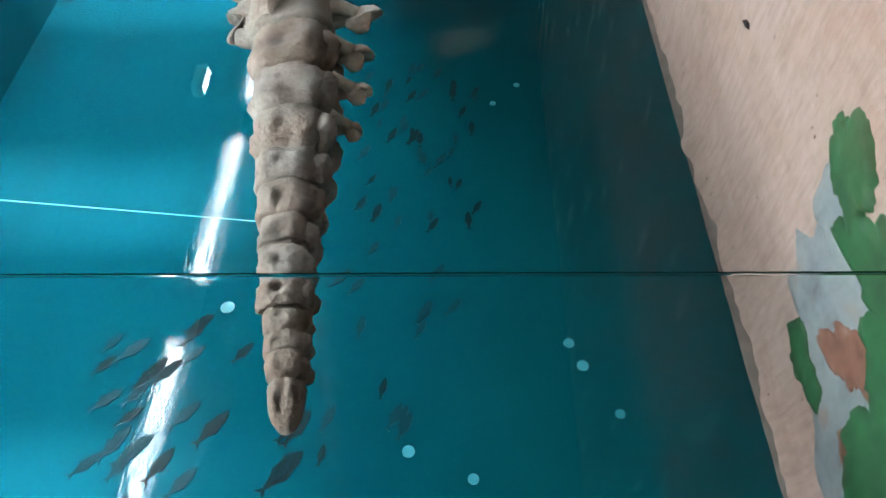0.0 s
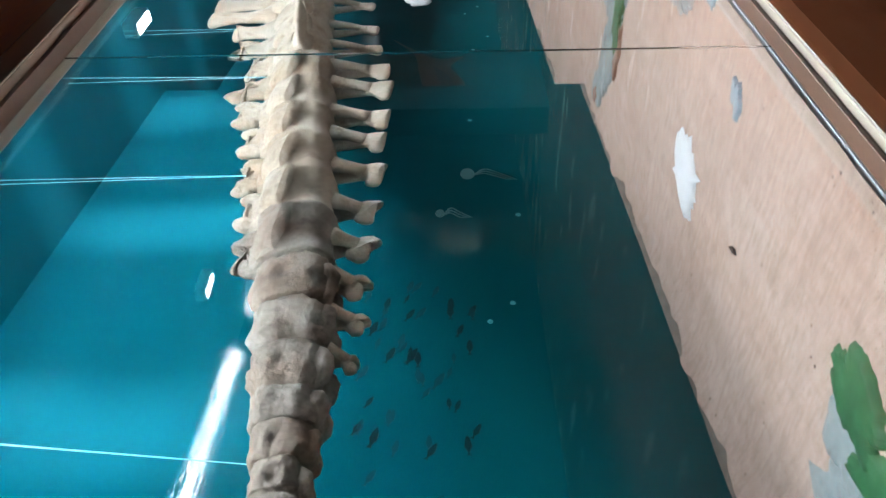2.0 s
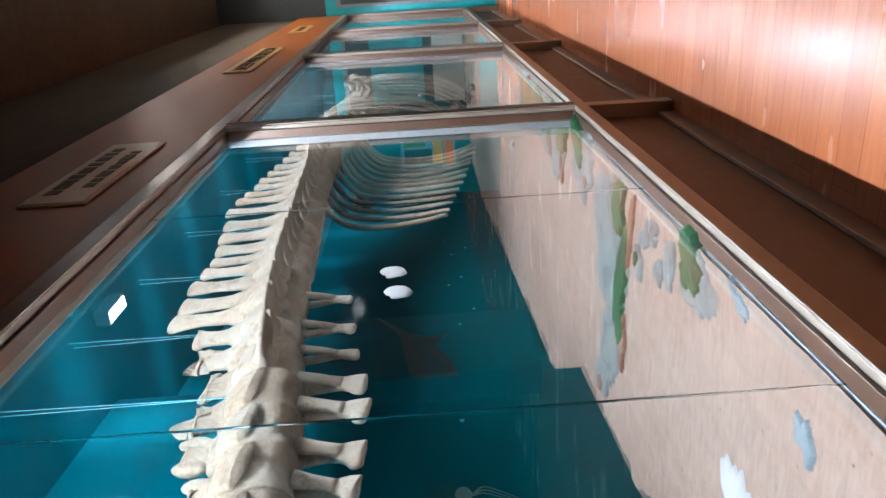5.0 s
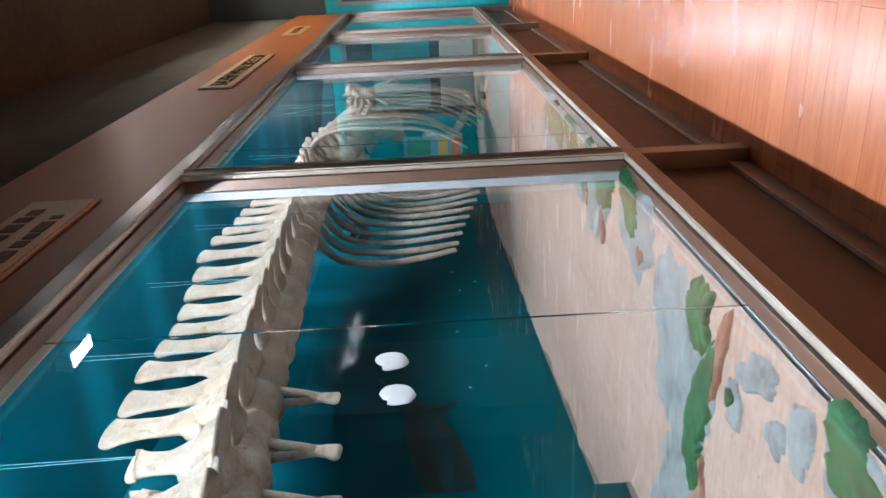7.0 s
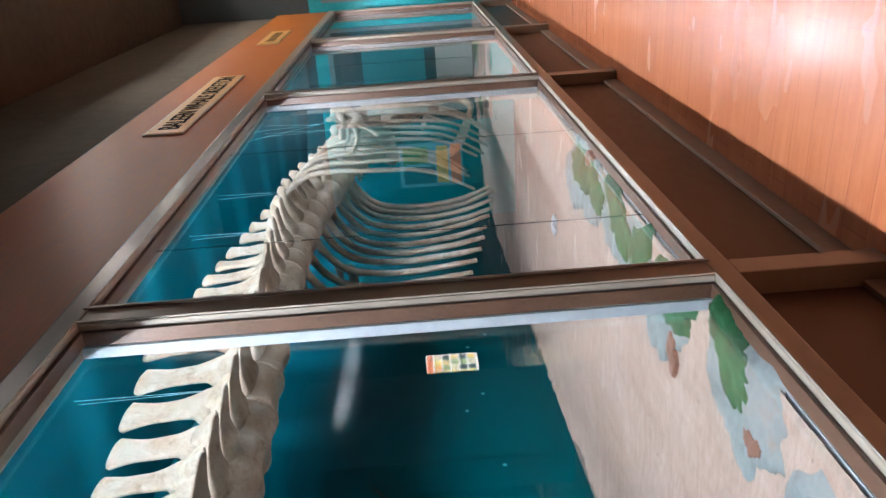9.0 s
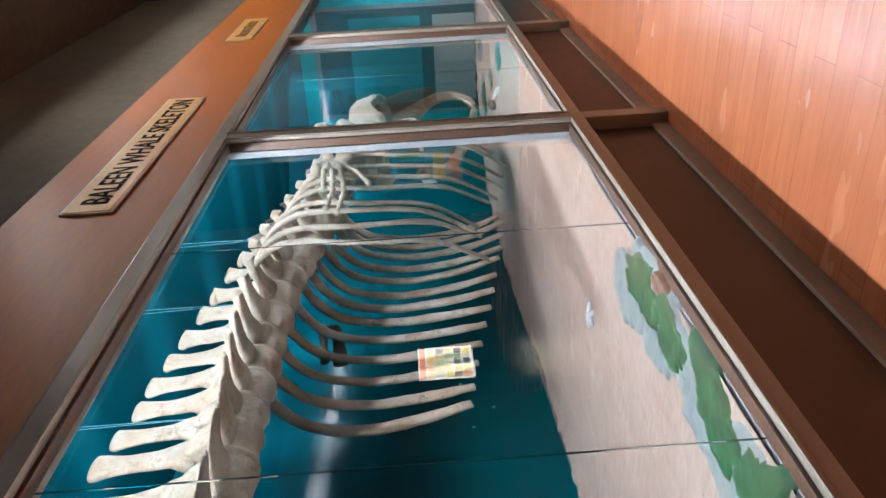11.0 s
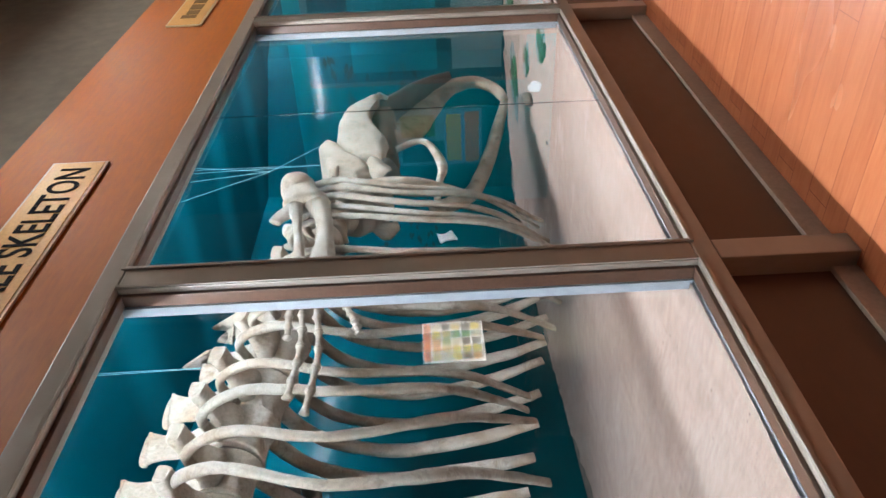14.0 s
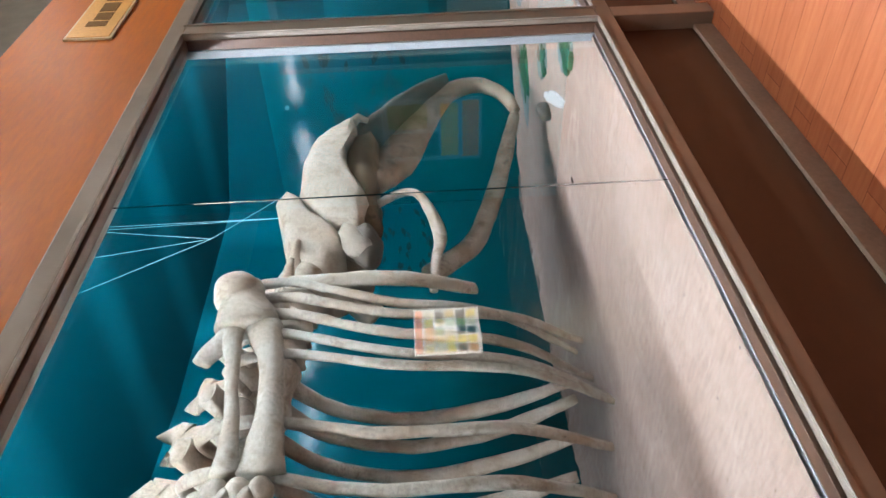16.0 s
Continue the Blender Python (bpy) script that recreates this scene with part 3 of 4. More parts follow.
def vertebra(x, L):
    y, z, r = spine_at(x)
    tz = float(np.interp(x, [p[0] for p in TIPS], [p[1] for p in TIPS])) + rng.uniform(-0.012, 0.012)
    slope = (spine_at(x + 0.05)[1] - spine_at(x - 0.05)[1]) / 0.1
    vb = bmesh.new()
    h = L * 0.485
    rr = (0.70, 0.98, 1.0, 0.90, 0.88, 0.97, 1.0, 0.7)
    loft(vb, [(x + h * u, y, z + slope * h * u) for u in (-1, -0.97, -0.82, -0.35, 0.3, 0.80, 0.97, 1)], [(r * q * 0.98, r * q) for q in rr], side=(0, 1, 0), n=17, seg=28, rough=0.004, squash=float(np.interp(x, (2.4, 3.4), (0.76, 0.96))))
    zt = z + r
    arch = zt + min(0.085, 0.22 * (tz - zt))
    grow = float(np.interp(x, (1.5, 2.4, 3.6, 8.0, 9.0), (0.35, 0.6, 1.0, 1.0, 0.8)))
    chest = float(np.interp(x, (6.0, 7.4), (0.0, 1.0)))
    # roof of the arch, sloping out on each side into a cross process drawn forward to a point
    reach = float(np.interp(x, (1.5, 2.2, 2.6, 2.9, 3.3, 3.8, 6.6, 7.0, 7.6, 8.6), (0.002, 0.006, 0.03, 0.08, 0.14, 0.185, 0.21, 0.20, 0.17, 0.12)))
    point = float(np.interp(x, (2.5, 3.0, 3.6), (0.0, 0.5, 1.0))) * (1 - 0.8 * chest)
    under = r * float(np.interp(x, (2.0, 3.4), (0.12, 0.0)))
    lift = chest * r * 1.1
    for sgn in (-1, 1):
        pts, rad = [], []
        for dy, top, low, a, b in ((0.0, arch - z, 0.2 * r, -0.28, 0.34), (0.45 * r, 0.40 * (arch - z) + 0.55 * r, 0.1 * r, -0.34, 0.40), (0.90 * r, 0.46 * r, -0.30 * r - under, -0.45, 0.46), (r + 0.30 * reach, 0.18 * r, -0.10 * r - under, -0.46 + 0.10 * point, 0.47 + 0.03 * point),
                                   (r + 0.60 * reach, 0.07 * r, -0.04 * r - under * 0.6, -0.45 + 0.30 * point, 0.46 + 0.08 * point), (r + 0.86 * reach, 0.02 * r, -0.03 * r - under * 0.2, -0.44 + 0.60 * point, 0.45 + 0.15 * point), (r + reach, 0.0, -0.02 * r, -0.42 + 0.86 * point, 0.44 + 0.20 * point)):
            out = max(0.0, dy - r * 0.6) / (0.4 * r + reach)
            if chest:
                a, b = a * (1 - 0.45 * chest * min(1, out * 1.6)), b * (1 - 0.45 * chest * min(1, out * 1.6))
            thick = max(0.007 + 0.020 * (1 - point) * (1 - chest), (top - low) / 2) + 0.022 * chest * min(1, out)
            pts.append((x + (a + b) / 2 * L, y + sgn * dy, z + (top + low) / 2 + lift * out))
            rad.append(((b - a) / 2 * L, thick))
        if reach < 0.09:
            pts, rad = pts[:3], rad[:3]
            pts[2] = (x, y + sgn * r * 0.78, z + 0.10 * r)
        else:
            tip, (wide, thick) = pts[-1], rad[-1]
            pts.append((tip[0], tip[1] + sgn * 0.007, tip[2]))
            rad.append((wide * 0.55, thick * 0.4))
        loft(vb, pts, rad, n=30, seg=18, rough=0.003, squash=0.62)
    # neural spine: flares out of the arch, narrows to a neck and widens to a rounded paddle
    lean = -0.10 * (tz - arch) + rng.uniform(-0.012, 0.012)
    w = L * rng.uniform(0.32, 0.37) * float(np.interp(x, (6.0, 7.0), (1.0, 1.22)))
    hgt = tz - arch
    loft(vb, [(x + 0.02 * L, y, arch - 0.05), (x + 0.02 * L, y, arch + 0.02 * hgt), (x + 0.02 * L + lean * 0.1, y, arch + 0.14 * hgt), (x + lean * 0.35, y, arch + 0.34 * hgt), (x + lean * 0.65, y, arch + 0.62 * hgt), (x + lean * 0.9, y, arch + 0.86 * hgt), (x + lean, y, tz - 0.022 * grow), (x + lean, y, tz - 0.006), (x + lean, y, tz)],
         [(L * 0.44, 0.050), (L * 0.40, 0.036), (L * 0.29, 0.026), (w * 0.72, 0.018), (w * 0.74, 0.015), (w * 0.95, 0.018), (w * 1.05, 0.020), (w * 0.8, 0.016), (w * 0.3, 0.008)], n=22, seg=16, rough=0.003, squash=0.8)
    # low paired lobes in place of a spine near the tail
    if x < 2.6:
        for u in (-0.24, 0.26):
            blob(vb, (x + u * L, y, tz - 0.035), (L * 0.14, 0.026, 0.060), 0.012, 2)
    return vb


edges = [(a + b) / 2 for a, b in zip([TAIL[-1] * 2 - MIDS[0] + 0.0] + MIDS, MIDS)] + [8.76]
for i, x in enumerate(MIDS):
    L = edges[i + 1] - edges[i] if i else 0.225
    old = x < 1.75
    part("vertebra", vertebra(x, L), BONE_TAIL if old else BONE_MID if x < 2.9 else BONE, skeleton, "brownish weathered tail vertebra" if old else "", smooth=True)
    if 1.5 < x < 8.7:
        y, z, r = spine_at(edges[i + 1])
        db = bmesh.new()
        loft(db, [(edges[i + 1] - 0.02, y, z), (edges[i + 1] + 0.02, y, z)], [(r * 0.80, r * 0.80)] * 2, side=(0, 1, 0), n=2, seg=18)
        part("disc", db, BONE_TAIL, skeleton, "grey spacer disc between vertebrae", smooth=True)

# chevron bones under the tail
CHEVRONS = [(1.20, 1.625, 0.4), (1.34, 1.62, 0.6), (1.49, 1.636, 0.8), (1.67, 1.632, 1.0), (1.87, 1.632, 1.0), (2.10, 1.622, 1.1), (2.33, 1.63, 1.1), (2.51, 1.624, 1.15), (2.78, 1.626, 1.2), (3.0, 1.65, 1.1), (3.3, 1.70, 0.55), (3.61, 1.74, 0.65), (4.0, 1.785, 0.6)]
for x, zb, g in CHEVRONS:
    y, z, r = spine_at(x)
    hb = bmesh.new()
    top, low = z - r * 0.86, zb
    for sgn in (-1, 1):
        loft(hb, [(x + 0.02, y + sgn * r * 0.24, top), (x + 0.012, y + sgn * r * 0.15, top * 0.62 + low * 0.38), (x + 0.004, y + sgn * 0.006, top * 0.35 + low * 0.65)], [(0.036 * g, 0.020), (0.024 * g, 0.016), (0.028 * g, 0.015)], n=7, seg=10, rough=0.002)
    loft(hb, [(x + 0.004, y, top * 0.42 + low * 0.58), (x, y, top * 0.2 + low * 0.8), (x - 0.01, y, low + 0.015), (x - 0.012, y, low)], [(0.027 * g, 0.014), (0.048 * g, 0.017), (0.060 * g, 0.017), (0.042 * g, 0.008)], n=11, seg=12, rough=0.004, squash=0.8)
    part("chevron", hb, BONE, skeleton, smooth=True)

# two small hip bones hanging below the spine
for x, z in ((4.11, 1.575), (3.86, 1.545)):
    hb = bmesh.new()
    loft(hb, [(x + 0.01, 0.76, z + 0.062), (x + 0.02, 0.758, z + 0.03), (x, 0.757, z - 0.02), (x - 0.02, 0.76, z - 0.058)], [(0.02, 0.005), (0.062, 0.012), (0.066, 0.012), (0.03, 0.006)], n=9, seg=14, rough=0.003)
    part("hip_bone", hb, WHITE, skeleton, "flat white hip bone", smooth=True)


# ribs: root, middle and tip along the case, height of the tip
def rib(xr, xm, xt, sgn, zt, bulge, ytip, thick):
    y, z, r = spine_at(min(xr, 8.75))
    head = z + r * 0.75
    rb = bmesh.new()
    pts = [(xr, y + sgn * (r + 0.01), head - 0.05), (xr - 0.03, y + sgn * 0.28, head - 0.02), (xr * 0.55 + xm * 0.45, y + sgn * (bulge * 0.92), head - 0.17 * (head - zt)), (xm, y + sgn * bulge, head - 0.45 * (head - zt)),
           (xm * 0.55 + xt * 0.45, y + sgn * (bulge * 0.78 + ytip * 0.22), head - 0.76 * (head - zt)), (xt, y + sgn * ytip, zt)]
    t = thick * rng.uniform(0.9, 1.1)
    loft(rb, pts, [(t * 0.9, t * 0.8), (t * 1.3, t * 0.85), (t * 1.0, t * 0.75), (t * 0.95, t * 0.65), (t * 1.1, t * 0.58), (t * 0.75, t * 0.42)], n=28, seg=10, rough=0.005)
    part("rib", rb, BONE_RIB, skeleton, smooth=True)


NEAR = [(7.18, 6.97, 7.10, 1.06), (7.29, 7.15, 7.36, 1.07), (7.45, 7.34, 7.41, 1.09), (7.62, 7.42, 7.47, 1.07), (7.82, 7.61, 7.78, 0.98), (7.97, 7.76, 7.83, 0.92), (8.12, 7.93, 7.99, 0.87), (8.28, 8.11, 8.16, 0.84), (8.55, 8.355, 8.335, 0.80),
        (8.66, 8.405, 8.35, 0.81), (8.75, 8.49, 8.43, 0.85), (8.83, 8.576, 8.60, 0.85), (8.92, 8.635, 8.55, 0.88)]
for xr, xm, xt, zt in NEAR:
    rib(xr, xm, xt, -1, zt, 0.45, 0.23, 0.020)
FAR_SIDE = [6.75, 6.95, 7.15, 7.35, 7.55, 7.74, 7.90, 8.06, 8.25, 8.42, 8.60, 8.75, 8.90]
for xm in FAR_SIDE:
    xt = xm + rng.uniform(0.05, 0.14)
    rib(xm + 0.10, xm, xt, 1, float(np.interp(xt, (6.8, 7.5, 7.9, 8.3, 8.6, 8.9, 9.1), (1.20, 1.06, 0.95, 0.87, 0.79, 0.75, 0.86))), 0.56, float(np.interp(xm, (6.7, 7.6, 8.9), (0.52, 0.54, 0.44))), 0.036)
# the short broad first rib
fb = bmesh.new()
loft(fb, [(8.96, 0.60, 1.92), (8.88, 0.52, 1.74), (8.85, 0.50, 1.48), (8.90, 0.62, 1.20)], [(0.04, 0.018), (0.036, 0.016), (0.04, 0.016), (0.03, 0.012)], n=14, seg=10, rough=0.004)
part("rib", fb, BONE, skeleton, "short broad first rib", smooth=True)


# flipper on the near side
def bone(name, pts, radii, label="", mat=BONE, n=14, seg=14, side=(0, 1, 0), rough=0.005):
    b = bmesh.new()
    loft(b, pts, radii, side=side, n=n, seg=seg, rough=rough)
    return part(name, b, mat, skeleton, label, smooth=True)


hb = bmesh.new()
blob(hb, (8.77, 0.46, 2.06), (0.085, 0.085, 0.088), 0.014)
loft(hb, [(8.80, 0.47, 2.045), (8.70, 0.45, 2.025), (8.60, 0.44, 1.995), (8.57, 0.44, 1.99)], [(0.05, 0.08), (0.055, 0.08), (0.06, 0.11), (0.045, 0.095)], side=(0, 1, 0), n=9, seg=14, rough=0.008)
part("upper_arm", hb, BONE, skeleton, "thick rounded upper arm bone of the flipper", smooth=True)
bone("forearm_bone", [(8.58, 0.44, 1.935), (8.40, 0.42, 1.885), (8.18, 0.40, 1.862), (7.99, 0.39, 1.858)], [(0.04, 0.062), (0.028, 0.040), (0.028, 0.042), (0.036, 0.068)], "curved forearm bone")
bone("forearm_bone", [(8.57, 0.44, 2.04), (8.38, 0.42, 2.005), (8.16, 0.40, 1.968), (7.99, 0.39, 1.955)], [(0.032, 0.042), (0.019, 0.023), (0.019, 0.023), (0.028, 0.042)], "slim forearm bone")
bone("elbow_spur", [(8.55, 0.44, 2.05), (8.48, 0.44, 2.09), (8.43, 0.44, 2.115)], [(0.024, 0.04), (0.02, 0.036), (0.016, 0.032)])
wb = bmesh.new()
for i in range(6):
    blob(wb, (7.93 - 0.035 * (i % 2), 0.385, 1.845 + 0.032 * i), (0.048, 0.034, 0.036), 0.014, 3)
part("wrist", wb, BONE, skeleton, "cluster of small wrist bones", smooth=True)
FINGERS = [[(7.90, 0.38, 1.985), (7.74, 0.37, 1.97), (7.56, 0.37, 1.955)], [(7.90, 0.38, 1.935), (7.70, 0.36, 1.915), (7.48, 0.36, 1.90), (7.27, 0.37, 1.92)], [(7.90, 0.38, 1.89), (7.68, 0.36, 1.86), (7.46, 0.36, 1.835), (7.20, 0.37, 1.855)],
           [(7.90, 0.38, 1.85), (7.78, 0.37, 1.78), (7.66, 0.37, 1.73), (7.57, 0.37, 1.70)]]
for f in FINGERS:
    f = [(a, b, d - 0.02) for a, b, d in f]
    c = curve_points(f, 2 * len(f) + 1)
    for a, b2 in zip(c, c[1:]):
        d = (b2 - a)
        bone("finger_bone", [a + d * 0.03, a + d * 0.25, a + d * 0.7, a + d * 0.97], [(0.016, 0.020), (0.009, 0.012), (0.009, 0.012), (0.015, 0.019)], n=7, seg=8, rough=0.002)
pb = bmesh.new()
loft(pb, [(9.05, 1.0, 1.36), (9.06, 1.0, 1.32), (9.08, 1.0, 1.27)], [(0.05, 0.008), (0.03, 0.008), (0.05, 0.008)], n=7, seg=12, rough=0.004)
part("breast_bone", pb, WHITE, skeleton, "small flat white breast bone", smooth=True)
bone("forearm_bone", [(7.75, 1.44, 2.02), (7.62, 1.46, 1.98), (7.40, 1.47, 1.95)], [(0.03, 0.05), (0.024, 0.036), (0.03, 0.05)], "dark bone of the far flipper", BONE_DARK)
bone("forearm_bone", [(7.78, 1.44, 2.10), (7.60, 1.46, 2.07), (7.42, 1.47, 2.05)], [(0.02, 0.03), (0.016, 0.024), (0.02, 0.03)], "dark bone of the far flipper", BONE_DARK)

# skull
def plate(bm, outline, y0, y1):
    """A thick angular bone plate: an outline in x and z drawn through from y0 to y1, fuller in the middle."""
    cx, cz = sum(p[0] for p in outline) / len(outline), sum(p[1] for p in outline) / len(outline)
    dense = []
    for (xa, za), (xb, zb) in zip(outline, outline[1:] + outline[:1]):
        dense += [(xa + (xb - xa) * k / 5, za + (zb - za) * k / 5) for k in range(5)]
    d = y1 - y0
    rings = []
    for yy, f in ((y0, 0.30), (y0 + 0.004, 0.62), (y0 + 0.02, 0.88), (y0 + 0.06, 0.99), (y0 + d * 0.35, 0.97), (y0 + d * 0.5, 0.95), (y1 - d * 0.35, 0.97), (y1 - 0.06, 0.99), (y1 - 0.02, 0.88), (y1, 0.5)):
        rings.append([bm.verts.new((cx + (x - cx) * f, yy, cz + (z - cz) * f)) for x, z in dense])
    k = len(dense)
    for a, b in zip(rings, rings[1:]):
        for q in range(k):
            bm.faces.new((a[q], a[(q + 1) % k], b[(q + 1) % k], b[q]))
    bm.faces.new(rings[0][::-1])
    bm.faces.new(rings[-1])


kb = bmesh.new()
loft(kb, [(9.18, 0.84, 1.88), (9.30, 0.84, 1.88), (9.60, 0.84, 1.86), (9.95, 0.84, 1.80), (10.15, 0.84, 1.74)], [(0.08, 0.06), (0.16, 0.10), (0.20, 0.12), (0.18, 0.08), (0.10, 0.04)], side=(0, 1, 0), n=18, seg=20, rough=0.012)
plate(kb, [(9.22, 1.97), (9.38, 2.0), (9.55, 2.06), (9.625, 2.02), (9.57, 1.95), (9.45, 1.86), (9.36, 1.775), (9.22, 1.715), (9.15, 1.80)], 0.60, 1.08)
plate(kb, [(9.37, 1.80), (9.47, 1.875), (9.575, 1.955), (9.82, 1.945), (10.07, 1.90), (10.18, 1.835), (10.25, 1.72), (10.14, 1.70), (9.98, 1.75), (9.79, 1.735), (9.62, 1.67), (9.487, 1.625), (9.33, 1.66)], 0.575, 1.105)
for sgn in (-1, 1):
    # joint knobs behind and the small cheek bone in front
    blob(kb, (9.17, 0.84 + sgn * 0.10, 1.88), (0.06, 0.07, 0.06), 0.01, 2)
    loft(kb, [(10.20, 0.84 + sgn * 0.20, 1.72), (10.27, 0.84 + sgn * 0.20, 1.70), (10.26, 0.84 + sgn * 0.18, 1.65)], [(0.025, 0.02), (0.028, 0.02), (0.018, 0.015)], side=(0, 1, 0), n=7, seg=10, rough=0.004)
    loft(kb, [(9.30, 0.84 + sgn * 0.20, 1.72), (9.22, 0.84 + sgn * 0.20, 1.66), (9.24, 0.84 + sgn * 0.18, 1.60)], [(0.05, 0.05), (0.06, 0.05), (0.03, 0.03)], side=(0, 1, 0), n=8, seg=10, rough=0.008)
for v in kb.verts:
    v.co += noise.noise_vector(v.co * 5.5) * 0.016 + noise.noise_vector(v.co * 14.0) * 0.006
skull = part("skull", kb, BONE, skeleton, "large whitish skull with angular brow and cheek plates", smooth=True)
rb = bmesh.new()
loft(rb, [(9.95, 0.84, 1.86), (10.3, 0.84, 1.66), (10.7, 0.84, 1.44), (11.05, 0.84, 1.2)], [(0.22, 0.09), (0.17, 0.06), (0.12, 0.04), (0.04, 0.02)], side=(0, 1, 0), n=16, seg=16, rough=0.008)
part("beak", rb, BONE_DARK, skeleton, "dark brown flat upper beak", smooth=True)
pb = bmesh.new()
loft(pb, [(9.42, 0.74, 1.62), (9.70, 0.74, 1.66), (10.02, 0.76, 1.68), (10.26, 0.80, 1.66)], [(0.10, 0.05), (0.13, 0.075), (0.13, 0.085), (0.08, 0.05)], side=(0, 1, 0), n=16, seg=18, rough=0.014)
part("palate", pb, BONE_BEAK, skeleton, "brown palate bone under the brow", smooth=True)
# Dark blob in place of the shade in the hollow under the cheek plate.
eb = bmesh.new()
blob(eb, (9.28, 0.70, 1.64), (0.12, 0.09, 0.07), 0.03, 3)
part("ear_hollow", eb, BONE_DARK, skeleton, "dark solid blob standing for the shade under the cheek plate", smooth=True)
bone("jawbone", [(9.75, 0.72, 1.66), (10.15, 0.86, 1.53), (10.62, 0.92, 1.40), (10.98, 0.92, 1.22), (11.10, 0.92, 1.0), (11.0, 0.95, 0.84), (10.85, 0.98, 0.78)], [(0.06, 0.08), (0.07, 0.125), (0.065, 0.112), (0.055, 0.082), (0.045, 0.060), (0.04, 0.048), (0.03, 0.035)], "long curved lower jawbone", BONE_JAW, n=34, seg=16)
bone("jawbone", [(10.83, 1.0, 0.79), (10.5, 1.16, 0.90), (10.16, 1.24, 1.02), (9.86, 1.22, 1.14), (9.55, 1.12, 1.36)], [(0.03, 0.035), (0.04, 0.05), (0.04, 0.055), (0.045, 0.06), (0.045, 0.06)], "long curved lower jawbone", BONE_JAW, n=30, seg=16)
bone("tongue_bone", [(9.55, 0.70, 1.62), (9.62, 0.68, 1.50), (9.58, 0.66, 1.40), (9.30, 0.66, 1.32), (9.16, 0.70, 1.345), (9.0, 0.72, 1.36)], [(0.02, 0.022), (0.018, 0.022), (0.018, 0.022), (0.02, 0.03), (0.018, 0.022), (0.014, 0.018)], "thin bent tongue bone", n=24, seg=10)
for x, y, z in ((8.83, 0.85, 1.98), (8.95, 0.85, 1.965), (9.07, 0.845, 1.95), (9.19, 0.845, 1.935)):
    vb = bmesh.new()
    loft(vb, [(x - 0.05, y, z), (x - 0.045, y, z), (x + 0.04, y, z), (x + 0.05, y, z)], [(0.07, 0.07), (0.105, 0.10), (0.105, 0.10), (0.07, 0.07)], side=(0, 1, 0), n=8, seg=18, rough=0.005)
    loft(vb, [(x, y, z + 0.08), (x, y, z + 0.17), (x, y, z + 0.21)], [(0.03, 0.05), (0.02, 0.03), (0.012, 0.012)], n=5, seg=8, rough=0.004)
    for sgn in (-1, 1):
        loft(vb, [(x, y + sgn * 0.08, z), (x + 0.02, y + sgn * 0.2, z - 0.01), (x + 0.02, y + sgn * 0.26, z - 0.03)], [(0.03, 0.03), (0.022, 0.022), (0.012, 0.012)], n=6, seg=8, rough=0.004)
    part("vertebra", vb, BONE, skeleton, smooth=True)

# threads that hold the skeleton
THREADS = [(0.91, -0.65), (2.10, 0.10), (2.95, 0.02), (3.65, 0.12), (4.5, 0.05), (5.4, 0.08), (6.3, 0.05), (7.2, 0.08), (7.95, 0.06), (9.7, 0.05)]
for x, spread in THREADS:
    y, z, r = spine_at(min(x, 9.3))
    wire = tagged(new("thread"), "fine nylon thread holding the skeleton from the case ceiling", "thread", group="hanging threads")
    for s2 in (-1, 1):
        tb = bmesh.new()
        loft(tb, [(x, y, z + r * 0.9), (x + s2 * 0.015 - spread * 0.2, y + s2 * 0.02, case_ceiling(x) + 0.002)], [(0.0009, 0.0009)] * 2, n=2, seg=5)
        part("strand", tb, THREAD, wire)

# a fan of threads from the skull to one knot and on to the ceiling
fan = tagged(new("thread"), "fan of fine nylon threads knotted above the skull", "thread", group="hanging threads")
knot = (9.39, 0.70, 2.32)
for end in ((9.62, 0.66, 2.03), (9.28, 0.70, case_ceiling(9.28) + 0.002), (9.02, 0.72, case_ceiling(9.02) + 0.002), (9.50, 0.70, case_ceiling(9.5) + 0.002)):
    tb = bmesh.new()
    loft(tb, [knot, end], [(0.0009, 0.0009)] * 2, n=2, seg=5)
    part("strand", tb, THREAD, fan)

